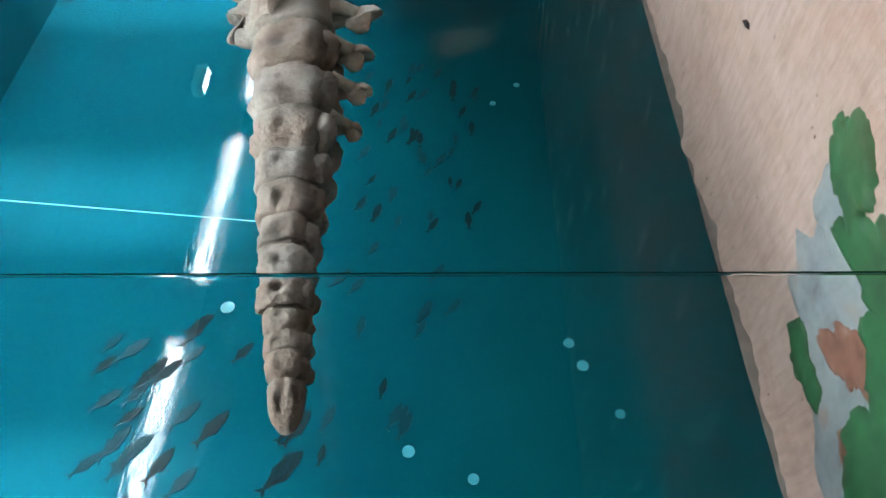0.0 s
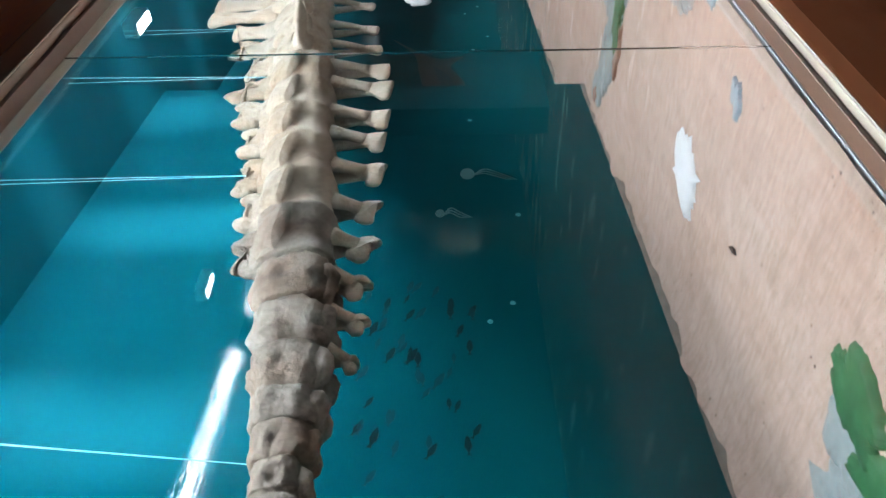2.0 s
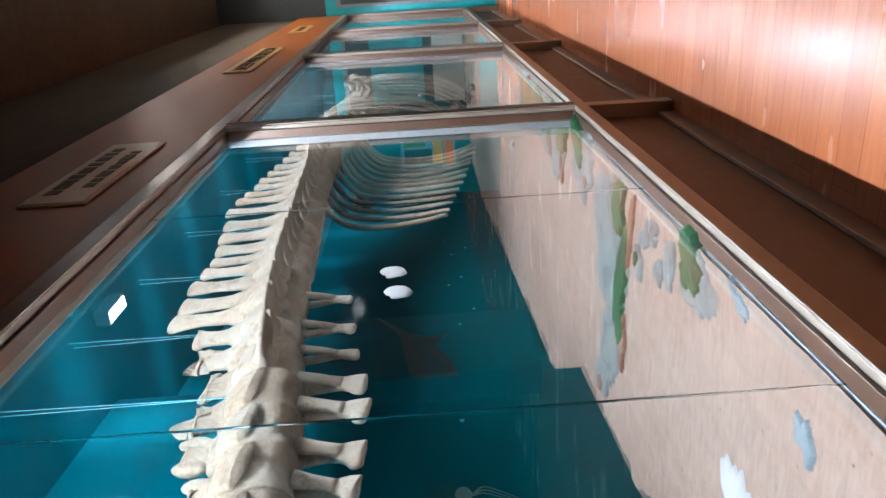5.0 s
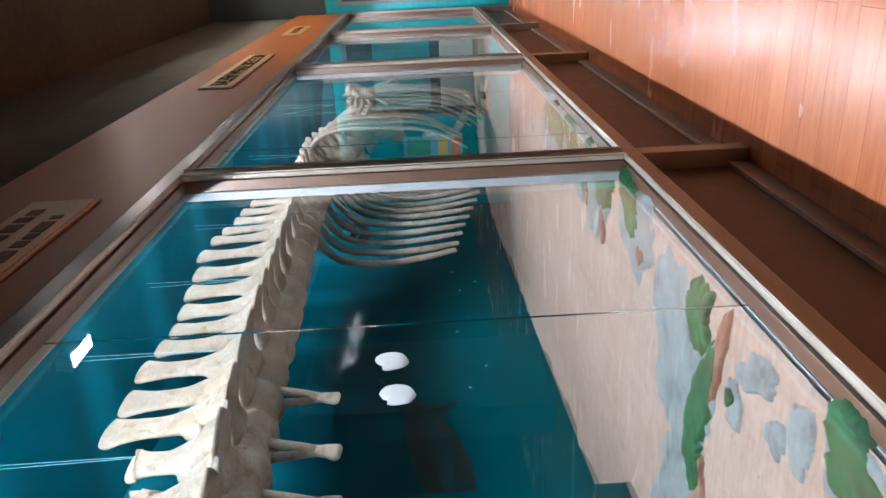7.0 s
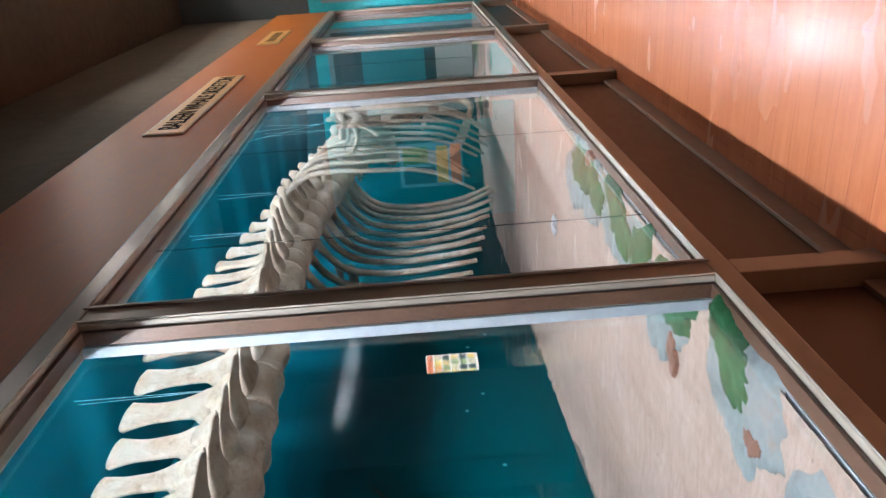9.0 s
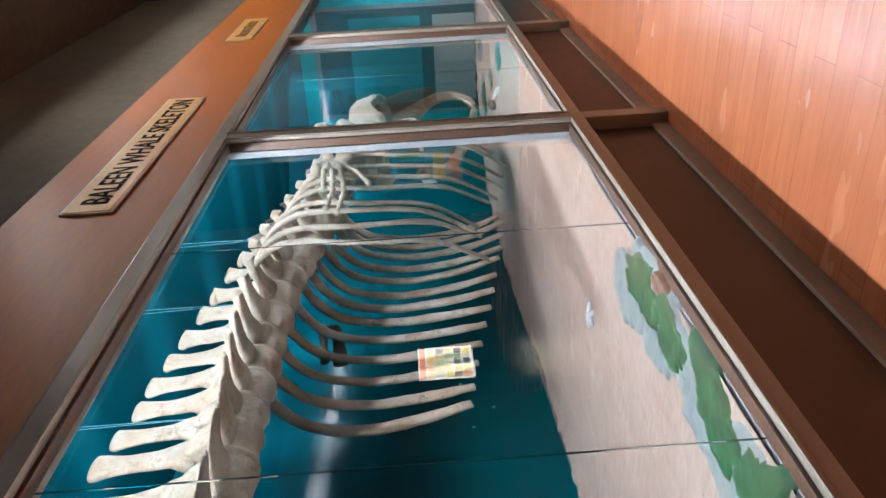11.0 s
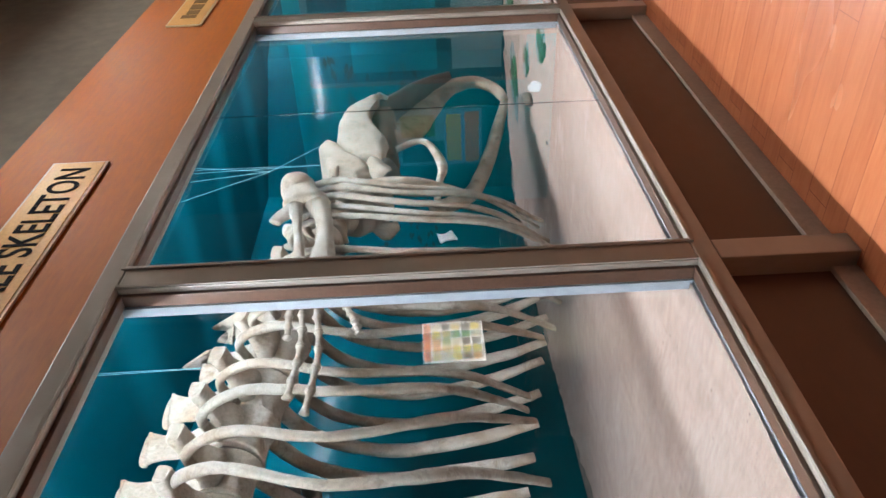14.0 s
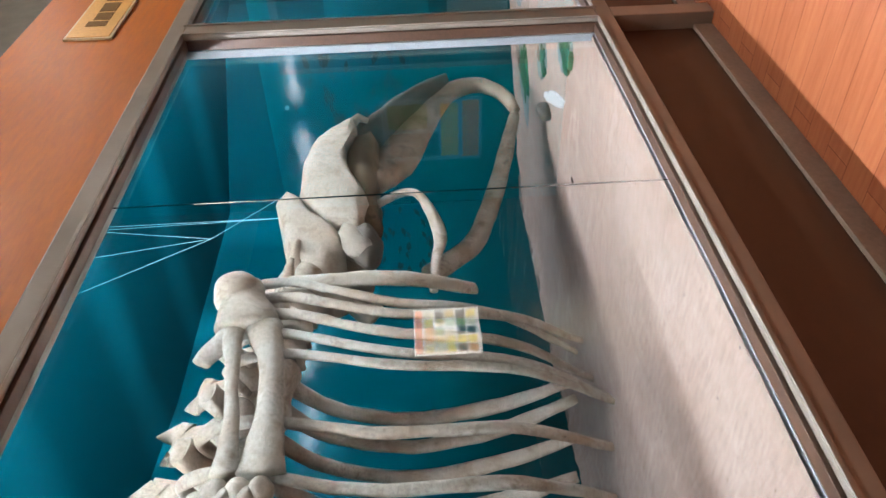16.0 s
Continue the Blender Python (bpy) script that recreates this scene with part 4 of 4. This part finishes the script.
# ---- things on the sand ----
def patch(name, outline_seed, cx, cy, rx, ry, turn, mat, label, category, h=0.006, lumps=0.35, zbase=SAND_Z, parent=None):
    rnd = random.Random(outline_seed)
    ph = [rnd.uniform(0, 6.28) for _ in range(5)]
    b = bmesh.new()
    k, rings = 90, 7
    mid = b.verts.new((cx, cy, zbase + h))
    prev_ring = None
    c, s = math.cos(radians(turn)), math.sin(radians(turn))
    for q in range(1, rings + 1):
        ring = []
        for i in range(k):
            a = 2 * math.pi * i / k
            f = 1 + lumps * (0.5 * math.sin(2 * a + ph[0]) + 0.35 * math.sin(3 * a + ph[1]) + 0.25 * math.sin(5 * a + ph[2]) + 0.07 * math.sin(9 * a + ph[3]) + 0.05 * math.sin(16 * a + ph[4]) + 0.55 * noise.noise(Vector((math.cos(a) * 3.1, math.sin(a) * 3.1, outline_seed * 1.7))) + 0.35 * noise.noise(Vector((math.cos(a) * 8, math.sin(a) * 9, outline_seed * 2.3))))
            u, v = rx * f * math.cos(a) * q / rings, ry * f * math.sin(a) * q / rings
            hh = h * (1 - 0.3 * (q / rings) ** 4) if q < rings else -0.012
            ring.append(b.verts.new((cx + u * c - v * s, cy + u * s + v * c, zbase + hh + (0.003 * noise.noise(Vector((u * 30, v * 30, 1))) if q < rings else 0))))
        for i in range(k):
            if prev_ring:
                b.faces.new((prev_ring[i], prev_ring[(i + 1) % k], ring[(i + 1) % k], ring[i]))
            else:
                b.faces.new((mid, ring[i], ring[(i + 1) % k]))
        prev_ring = ring
    if parent:
        return part(name, b, mat, parent, label, smooth=True)
    return tagged(part(name, b, mat, smooth=True), label, category)


# each growth: grey-blue bodies, green tufts and rust-red streaks, as (x, y, half length, half width, turn)
GROWTHS = [
    ([(0.60, 0.66, 0.34, 0.22, 10), (0.22, 0.62, 0.30, 0.24, 0), (0.95, 0.53, 0.10, 0.08, -50)], [(0.98, 0.44, 0.13, 0.055, -20), (0.74, 0.84, 0.09, 0.05, 0), (0.62, 0.44, 0.26, 0.08, 10), (0.28, 0.56, 0.22, 0.16, 20), (0.44, 0.66, 0.12, 0.14, 0), (0.55, 0.50, 0.16, 0.12, 0)], [(0.66, 0.66, 0.11, 0.06, 20), (0.45, 0.76, 0.10, 0.06, 0)]),
    ([(3.55, 0.48, 0.24, 0.28, 0), (3.50, 0.93, 0.13, 0.20, 5), (3.60, 1.16, 0.09, 0.13, 0)], [(3.42, 0.24, 0.10, 0.09, 0), (3.34, 0.50, 0.07, 0.18, -8), (3.36, 0.70, 0.07, 0.10, 0)], [(3.26, 0.30, 0.04, 0.14, -10), (3.30, 0.80, 0.04, 0.10, 5), (3.62, 1.20, 0.04, 0.06, 0)]),
    ([(2.57, 0.19, 0.12, 0.10, -20)], [(2.62, 0.15, 0.10, 0.075, -20)], []),
    ([(3.03, 0.21, 0.10, 0.05, 20)], [], []),
    ([(2.80, 0.23, 0.055, 0.075, 20), (2.90, 0.30, 0.05, 0.04, 0)], [], []),
    ([(3.13, 0.36, 0.05, 0.06, 0)], [(3.15, 0.35, 0.025, 0.03, 0)], []),
    ([(4.12, 0.23, 0.21, 0.15, -25)], [(4.20, 0.15, 0.14, 0.08, -20)], [(4.02, 0.30, 0.05, 0.03, 30)]),
    ([(4.74, 0.34, 0.17, 0.14, 30), (5.20, 0.27, 0.30, 0.15, 10)], [(4.64, 0.20, 0.16, 0.09, 10), (5.30, 0.20, 0.20, 0.09, -10), (5.02, 0.22, 0.10, 0.12, 0)], [(4.96, 0.34, 0.05, 0.05, 0), (4.62, 0.40, 0.04, 0.07, 0)]),
    ([(6.12, 0.27, 0.22, 0.18, 25), (5.76, 0.24, 0.20, 0.15, 0)], [(6.00, 0.20, 0.20, 0.10, 15), (5.70, 0.20, 0.14, 0.09, 0)], [(5.84, 0.10, 0.10, 0.03, 0)]),
    ([(10.45, 0.38, 0.17, 0.11, 10)], [(10.40, 0.38, 0.13, 0.09, 10)], []),
    ([(11.05, 0.74, 0.16, 0.10, 20)], [(11.0, 0.72, 0.10, 0.07, 0)], [(11.15, 0.76, 0.06, 0.04, 0)]),
    ([(11.75, 1.2, 0.30, 0.15, -35)], [(11.7, 1.15, 0.22, 0.10, -35)], [(11.9, 1.2, 0.08, 0.05, 0)]),
    ([(12.2, 0.6, 0.28, 0.2, 0)], [(12.15, 0.55, 0.2, 0.14, 0)], []),
]
sd = 100
for bodies, tufts, streaks in GROWTHS:
    thing = tagged(new("seabed_growth"), "low painted rock patch in grey, green and rust on the sand", "painted rock", group="painted rocks on the sand")
    thing.location = (bodies[0][0], bodies[0][1], SAND_Z)
    for shapes, nm, mm, hh, lump in ((bodies, "rock", GROWTH, 0.012, 0.30), (streaks, "rust_streak", RUST, 0.015, 0.40), (tufts, "algae_tuft", GREEN, 0.018, 0.36)):
        for cx, cy, rx, ry, tn in shapes:
            sd += 1
            ob = patch(nm, sd, cx, cy, rx * 1.2, ry * 1.2, tn, mm, "", "", h=hh, lumps=lump, parent=thing)
            ob.location = (-bodies[0][0], -bodies[0][1], -SAND_Z)
patch("paint_blot", 20, 1.91, 0.27, 0.06, 0.03, -60, BLUE_PAINT, "small pale blue paint blot on the sand", "paint blot", h=0.008, lumps=0.5)
patch("paint_blot", 22, 2.28, 0.12, 0.07, 0.025, -30, BLUE_PAINT, "small pale blue paint blot on the sand", "paint blot", h=0.008, lumps=0.5)
patch("sand_chip", 23, 1.66, 0.62, 0.026, 0.008, 10, INK, "small dark chip in the painted sand", "chip", h=0.008, lumps=0.4)
patch("sand_chip", 24, 10.0, 0.92, 0.03, 0.010, 10, INK, "small dark chip in the painted sand", "chip", h=0.008, lumps=0.4)

# dark strip for the smudges and shadow where the sand meets the wall
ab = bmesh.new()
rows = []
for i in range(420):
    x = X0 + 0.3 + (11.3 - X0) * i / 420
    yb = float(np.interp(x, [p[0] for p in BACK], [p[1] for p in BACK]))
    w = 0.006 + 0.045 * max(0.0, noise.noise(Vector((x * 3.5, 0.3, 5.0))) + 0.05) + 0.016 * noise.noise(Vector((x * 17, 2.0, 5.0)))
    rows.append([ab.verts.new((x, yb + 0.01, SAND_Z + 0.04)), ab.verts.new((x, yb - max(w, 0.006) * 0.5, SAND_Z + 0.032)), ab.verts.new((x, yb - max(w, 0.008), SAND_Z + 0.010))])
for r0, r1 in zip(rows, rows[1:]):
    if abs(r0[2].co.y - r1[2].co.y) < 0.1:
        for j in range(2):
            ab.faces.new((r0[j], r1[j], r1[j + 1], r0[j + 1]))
EDGE_FRINGE = two_tone("algae_fringe", (0.0577, 0.0491, 0.0433), (0.127, 0.104, 0.0862), 18.0, 0.8, relief=0.3)
tagged(part("algae_fringe", ab, EDGE_FRINGE, smooth=True), "dark grey strip of smudges and shadow along the edge of the sand", "algae", kind="stuff")

# spiny shell, starfish and a broken shell
cb = bmesh.new()
rs = random.Random(9)
edge = []
for i in range(36):
    a = 2 * math.pi * i / 36
    f = rs.uniform(0.66, 0.78) if i % 2 else rs.choice((0.80, 0.92, 1.02, 1.16))
    edge.append((0.15 * f * math.cos(a), 0.10 * f * math.sin(a)))
c, sn = math.cos(radians(-25)), math.sin(radians(-25))
levels = [[cb.verts.new((2.13 + (u * c - v * sn) * f, 0.68 + (u * sn + v * c) * f, SAND_Z + h)) for u, v in edge] for f, h in ((1.0, 0.0), (0.97, 0.010), (0.75, 0.022), (0.4, 0.030))]
for a, b in zip(levels, levels[1:]):
    for q in range(36):
        cb.faces.new((a[q], a[(q + 1) % 36], b[(q + 1) % 36], b[q]))
cb.faces.new(levels[-1])
tagged(part("spiny_shell", cb, WHITE, smooth=True), "white spiny conch shell lying on the sand", "shell")
st = bmesh.new()
for i in range(5):
    a = radians(72 * i + 10)
    rr = 0.085 if i % 2 else 0.065
    loft(st, [(6.71, 0.78, SAND_Z + 0.012), (6.71 + rr * 0.6 * math.cos(a), 0.78 + rr * 0.6 * math.sin(a), SAND_Z + 0.012), (6.71 + rr * math.cos(a), 0.78 + rr * math.sin(a), SAND_Z + 0.008)], [(0.022, 0.014), (0.013, 0.010), (0.004, 0.004)], side=(0, 0, 1), n=7, seg=8, rough=0.003)
tagged(part("starfish", st, WHITE, smooth=True), "small white starfish lying on the sand", "starfish")
patch("shell_fragment", 31, 10.62, 0.78, 0.34, 0.045, 22, WHITE, "flat white shell fragment on the sand", "shell", h=0.012, lumps=0.3)
db = bmesh.new()
blob(db, (10.75, 0.93, SAND_Z + 0.03), (0.09, 0.05, 0.045), 0.015, 3)
tagged(part("stone", db, BONE_DARK, smooth=True), "small dark stone beside the jawbone on the sand", "stone")

# ---- painted details of the mural ----
def on_wall(i):
    (xa, ya), (xb, yb) = BACK[i], BACK[i + 1]
    d = Vector((xb - xa, yb - ya)).normalized()
    return lambda u, v, w: (xa + d.x * u + d.y * w, ya + d.y * u - d.x * w, v)


def fish_outline(L, hgt):
    top = [(-0.5, 0.0), (-0.42, 0.22), (-0.28, 0.42), (-0.08, 0.5), (0.04, 0.62), (0.12, 0.42), (0.26, 0.20), (0.36, 0.09), (0.5, 0.42)]
    return [(-x * L, y * hgt) for x, y in top + [(0.44, 0.0)] + [(x, -y) for x, y in reversed(top[1:])]]


def painted_fish(wall, u, z, L, ang, mat):
    c, s = math.cos(radians(ang)), math.sin(radians(ang))
    pl = on_wall(wall)
    b = bmesh.new()
    prism(b, [(u + x * c - y * s, z + x * s + y * c) for x, y in fish_outline(L, L * 0.27)], 0.0005, 0.0025, pl)
    part("painted_fish", b, mat, walls[wall])


rf = random.Random(21)


def shoal(wall, count, u0, u1, z0, z1, L0, L1, ang, spread, pale=0.4):
    for _ in range(count):
        painted_fish(wall, rf.uniform(u0, u1), rf.uniform(z0, z1), rf.uniform(L0, L1), ang + rf.uniform(-spread, spread), FISH_PALE if rf.random() < pale else FISH)


def painted_disc(wall, u, z, r, mat, name):
    b = bmesh.new()
    prism(b, [(u + r * math.cos(2 * math.pi * k / 14), z + r * math.sin(2 * math.pi * k / 14)) for k in range(14)], 0.0005, 0.0025, on_wall(wall))
    part(name, b, mat, walls[wall])


# shoals, bubbles, jellyfish and larger animals of the mural; u runs along each wall from its start
U = 2.2
shoal(0, 46, U + 1.35, U + 2.15, 1.32, 1.72, 0.05, 0.085, -14, 18)
shoal(0, 16, U + 0.45, U + 1.3, 1.40, 1.75, 0.06, 0.09, -22, 18, 0.75)
shoal(0, 34, U + 0.1, U + 1.0, 1.95, 2.4, 0.08, 0.125, -38, 12, 0.5)
shoal(0, 6, U + 0.3, U + 0.9, 1.74, 1.92, 0.10, 0.15, -38, 12, 0.3)
for u, z, r in ((0.62, 1.52, 0.016), (0.55, 1.36, 0.014), (0.45, 1.46, 0.012), (0.86, 1.06, 0.016), (0.93, 1.09, 0.015), (0.72, 0.98, 0.013), (0.35, 0.93, 0.02), (0.20, 1.05, 0.02), (1.92, 1.26, 0.011), (2.02, 1.17, 0.011), (0.35, 2.12, 0.020), (0.22, 2.28, 0.028), (0.20, 2.0, 0.014), (0.12, 2.04, 0.014), (1.05, 2.05, 0.02), (2.6, 1.10, 0.012), (3.5, 1.28, 0.012)):
    painted_disc(0, U + u, z, r, BUBBLE, "painted_bubble")
shoal(4, 46, 0.5, 1.3, 1.45, 2.35, 0.09, 0.17, 5, 22, 0.2)
shoal(3, 30, 0.9, 1.7, 1.3, 1.8, 0.07, 0.12, 5, 22, 0.2)
for u, z, r in ((0.3, 2.2, 0.025), (0.8, 2.4, 0.018), (0.5, 1.9, 0.016)):
    painted_disc(4, u, z, r, BUBBLE, "painted_bubble")
for u, z in ((1.6, 1.18), (1.9, 1.05), (2.5, 1.22), (2.7, 1.10), (3.4, 1.15), (3.6, 1.0), (3.9, 1.2)):
    painted_disc(2, u, z, 0.012, BUBBLE, "painted_bubble")


def painted_shape(wall, name, outline, mat, proud=0.0025):
    b = bmesh.new()
    prism(b, [tuple(q) for q in outline], 0.0005, proud, on_wall(wall))
    part(name, b, mat, walls[wall])


def ribbon(wall, name, pts, w0, w1, mat):
    c = curve_points(pts, 24)
    left, right = [], []
    for i, p in enumerate(c):
        t = c[min(i + 1, 23)] - c[max(i - 1, 0)]
        t = t / (np.linalg.norm(t) + 1e-9)
        w = w0 + (w1 - w0) * i / 23
        left.append((p[0] - t[1] * w, p[1] + t[0] * w))
        right.append((p[0] + t[1] * w, p[1] - t[0] * w))
    painted_shape(wall, name, left + right[::-1], mat)


# two jellyfish with trailing arms
for u, z, k in ((U + 2.95, 1.31, 1.0), (U + 2.62, 1.44, 0.6)):
    painted_shape(0, "painted_jellyfish", [(u + 0.05 * k * math.cos(a), z + 0.034 * k * math.sin(a)) for a in np.linspace(0, 6.28, 18)[:-1]], WISP)
    for q in range(3):
        ribbon(0, "painted_jellyfish", [(u - 0.01, z - 0.03 * k), (u + 0.02 * q, z - 0.08 * k), (u - 0.03 + 0.02 * q, z - 0.14 * k), (u - 0.06 * k, z - (0.19 + 0.02 * q) * k)], 0.005, 0.002, WISP)
# the orca: body and fin
ob = curve_points([(1.88, 1.84), (1.66, 1.72), (1.46, 1.63), (1.15, 1.60), (0.80, 1.55), (0.45, 1.46), (0.20, 1.36), (0.22, 1.28), (0.55, 1.22), (0.95, 1.27), (1.22, 1.36), (1.34, 1.33), (1.45, 1.26), (1.42, 1.36), (1.42, 1.47), (1.55, 1.60), (1.88, 1.84)], 72)[:-1]
painted_shape(2, "painted_orca", ob, ORCA)
painted_shape(2, "painted_orca_belly", [(u, z) for u, z in curve_points([(1.28, 1.50), (0.9, 1.44), (0.5, 1.38), (0.6, 1.33), (1.0, 1.36), (1.28, 1.50)], 30)[:-1]], FISH_PALE, 0.004)
# a dark ray near the head
rayo = [(0.30, 2.30), (0.50, 2.37), (0.72, 2.30), (0.86, 2.16), (0.70, 2.20), (0.60, 2.12), (0.50, 2.21)]
painted_shape(3, "painted_ray", rayo, ORCA)

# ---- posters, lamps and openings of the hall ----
# Emission added to the board's prints so its reflection shows bright in the glass.
PRINT_GLOW = 8.0


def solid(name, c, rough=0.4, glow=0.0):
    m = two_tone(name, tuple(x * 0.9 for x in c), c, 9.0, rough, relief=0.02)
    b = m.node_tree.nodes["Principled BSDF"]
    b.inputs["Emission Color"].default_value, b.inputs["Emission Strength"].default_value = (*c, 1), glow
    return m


INKS = [solid("glow_print_" + k, c, glow=PRINT_GLOW) for k, c in (("yellow", (0.80, 0.58, 0.14)), ("gold", (0.72, 0.50, 0.20)), ("cream", (0.72, 0.60, 0.40)), ("orange", (0.74, 0.34, 0.12)), ("green", (0.30, 0.36, 0.14)), ("brown", (0.26, 0.15, 0.08)), ("dark", (0.06, 0.06, 0.05)))]
SHEET, RED = solid("glow_print_white", (0.80, 0.74, 0.66), glow=PRINT_GLOW), solid("glow_print_red", (0.75, 0.22, 0.10), glow=PRINT_GLOW)
# The cyan sheet glows faintly, added to lift the banner's reflection.
TEAL_PRINT, CYAN = solid("print_teal", (0.03, 0.20, 0.24)), solid("print_cyan", (0.12, 0.38, 0.46), glow=0.3)
poster = tagged(new("picture_board"), "white board with a grid of coloured pictures, its prints made to glow", "poster")
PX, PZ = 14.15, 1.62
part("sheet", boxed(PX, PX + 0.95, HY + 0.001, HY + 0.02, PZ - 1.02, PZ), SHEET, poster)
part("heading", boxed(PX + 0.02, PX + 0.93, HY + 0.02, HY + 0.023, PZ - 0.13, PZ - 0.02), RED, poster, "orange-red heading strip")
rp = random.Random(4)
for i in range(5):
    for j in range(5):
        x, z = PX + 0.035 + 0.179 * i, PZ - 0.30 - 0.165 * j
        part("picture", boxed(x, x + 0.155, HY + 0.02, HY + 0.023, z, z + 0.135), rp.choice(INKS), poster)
PW = X1 + 0.03
SHEET_PLAIN = solid("poster_sheet", (0.16, 0.19, 0.20))
# Weak emission added to these prints to lift their reflection in the glass.
PRINTS = [solid("poster_" + k, c, glow=0.3) for k, c in (("yellow", (0.55, 0.42, 0.08)), ("green", (0.05, 0.25, 0.10)), ("blue", (0.10, 0.28, 0.45)), ("orange", (0.60, 0.20, 0.05)), ("dark", (0.03, 0.035, 0.035)), ("grey", (0.2, 0.22, 0.21)))]
frame_poster = tagged(new("framed_poster"), "tall teal and grey poster on the teal partition", "poster")
for (ya, yb, za, zb, mm, nm) in ((-1.45, -0.10, 0.35, 2.55, SHEET_PLAIN, "frame"), (-1.40, -0.15, 0.42, 2.48, PAINT, "sheet"), (-1.30, -0.25, 2.2, 2.4, PRINTS[4], "dark_panel"), (-1.30, -0.25, 0.6, 1.1, PRINTS[5], "grey_panel"), (-1.30, -0.25, 1.25, 2.1, TEAL_PRINT, "teal_panel")):
    dep = {"frame": 0.012, "sheet": 0.016}.get(nm, 0.019)
    part(nm, boxed(PW - dep, PW - 0.0005, ya, yb, za, zb), mm, frame_poster)
banner = tagged(new("picture_banner"), "teal banner with yellow and orange fields on the partition, made to glow faintly", "poster")
part("sheet", boxed(PW - 0.012, PW - 0.0005, -2.4, -1.75, 0.80, 1.72), CYAN, banner)
for (ya, yb, za, zb, mm) in ((-2.35, -2.1, 1.2, 1.66, TEAL_PRINT), (-2.05, -1.80, 1.3, 1.66, PRINTS[1]), (-2.35, -1.8, 1.02, 1.18, PRINTS[0]), (-2.37, -1.78, 0.83, 0.98, PRINTS[3])):
    part("print_field", boxed(PW - 0.015, PW - 0.0122, ya, yb, za, zb), mm, banner)
# Those at y -1.15 are unseen lamps added to light fascia and floor.
for x, y in ((6.8, -1.95), (6.5, -5.1), (8.6, -1.15), (10.4, -1.15), (12.1, -1.15)):
    lampx = tagged(new("ceiling_light"), "slim linear ceiling light with white diffuser, three of five added as fill", "ceiling light", group="hall ceiling lights")
    part("housing", boxed(x - 0.2, x + 0.2, y - 0.07, y + 0.07, CEIL - 0.13, CEIL - 0.0005, bevel=0.006), PAPER, lampx)
    if y > -1.5:
        # dark unseen plates added to keep light off the upper wall and hall middle
        part("louvre", boxed(x - 0.2, x + 0.2, y - 0.082, y - 0.0705, CEIL - 0.36, CEIL - 0.06), FRAME_DARK, lampx, "dark plate added to block the lamp's light")
        part("louvre", boxed(x - 0.2, x + 0.2, y + 0.0705, y + 0.082, CEIL - 0.19, CEIL - 0.06), FRAME_DARK, lampx, "dark plate added to block the lamp's light")
        part("louvre", boxed(x - 0.215, x - 0.2005, y - 0.082, y + 0.082, CEIL - 0.23, CEIL - 0.06), FRAME_DARK, lampx, "dark plate added to block the lamp's light")
    part("diffuser", boxed(x - 0.17, x + 0.17, y - 0.05, y + 0.05, CEIL - 0.142, CEIL - 0.1302), DIM_GLOW if y < -1.5 else FILL_GLOW, lampx)
# Invented, unseen column that blocks the board's reflection until the camera passes.
tagged(part("column", boxed(8.5, 10.12, -4.3, -3.9, FLOOR, 3.0, bevel=0.01), PAINT), "plain dark unseen block added to hide the picture board's early reflection", "column", kind="structure")
# Unseen window added as a source for the far glare on the floor.
win = tagged(new("window_1"), "tall bright window added unseen at the far end for the floor glare", "window", kind="structure")
for k in range(2):
    y = -4.6 + 1.75 * k
    part("window_frame", boxed(HX1 - 0.05, HX1 - 0.0005, y - 0.06, y + 1.56, 0.6, 2.9), PAINT, win)
    part("pane", boxed(HX1 - 0.06, HX1 - 0.0502, y, y + 1.5, 0.66, 2.84), GLARE_GLOW, win)
door = tagged(new("door_1"), "plain grey door past the end of the case", "door", kind="structure")
part("leaf", boxed(14.2, 15.1, 0.03, 0.0595, FLOOR, 2.1), SKIRT, door)
part("door_handle", boxed(14.28, 14.40, 0.0, 0.0295, 1.02, 1.05, bevel=0.004), FRAME_DARK, door)
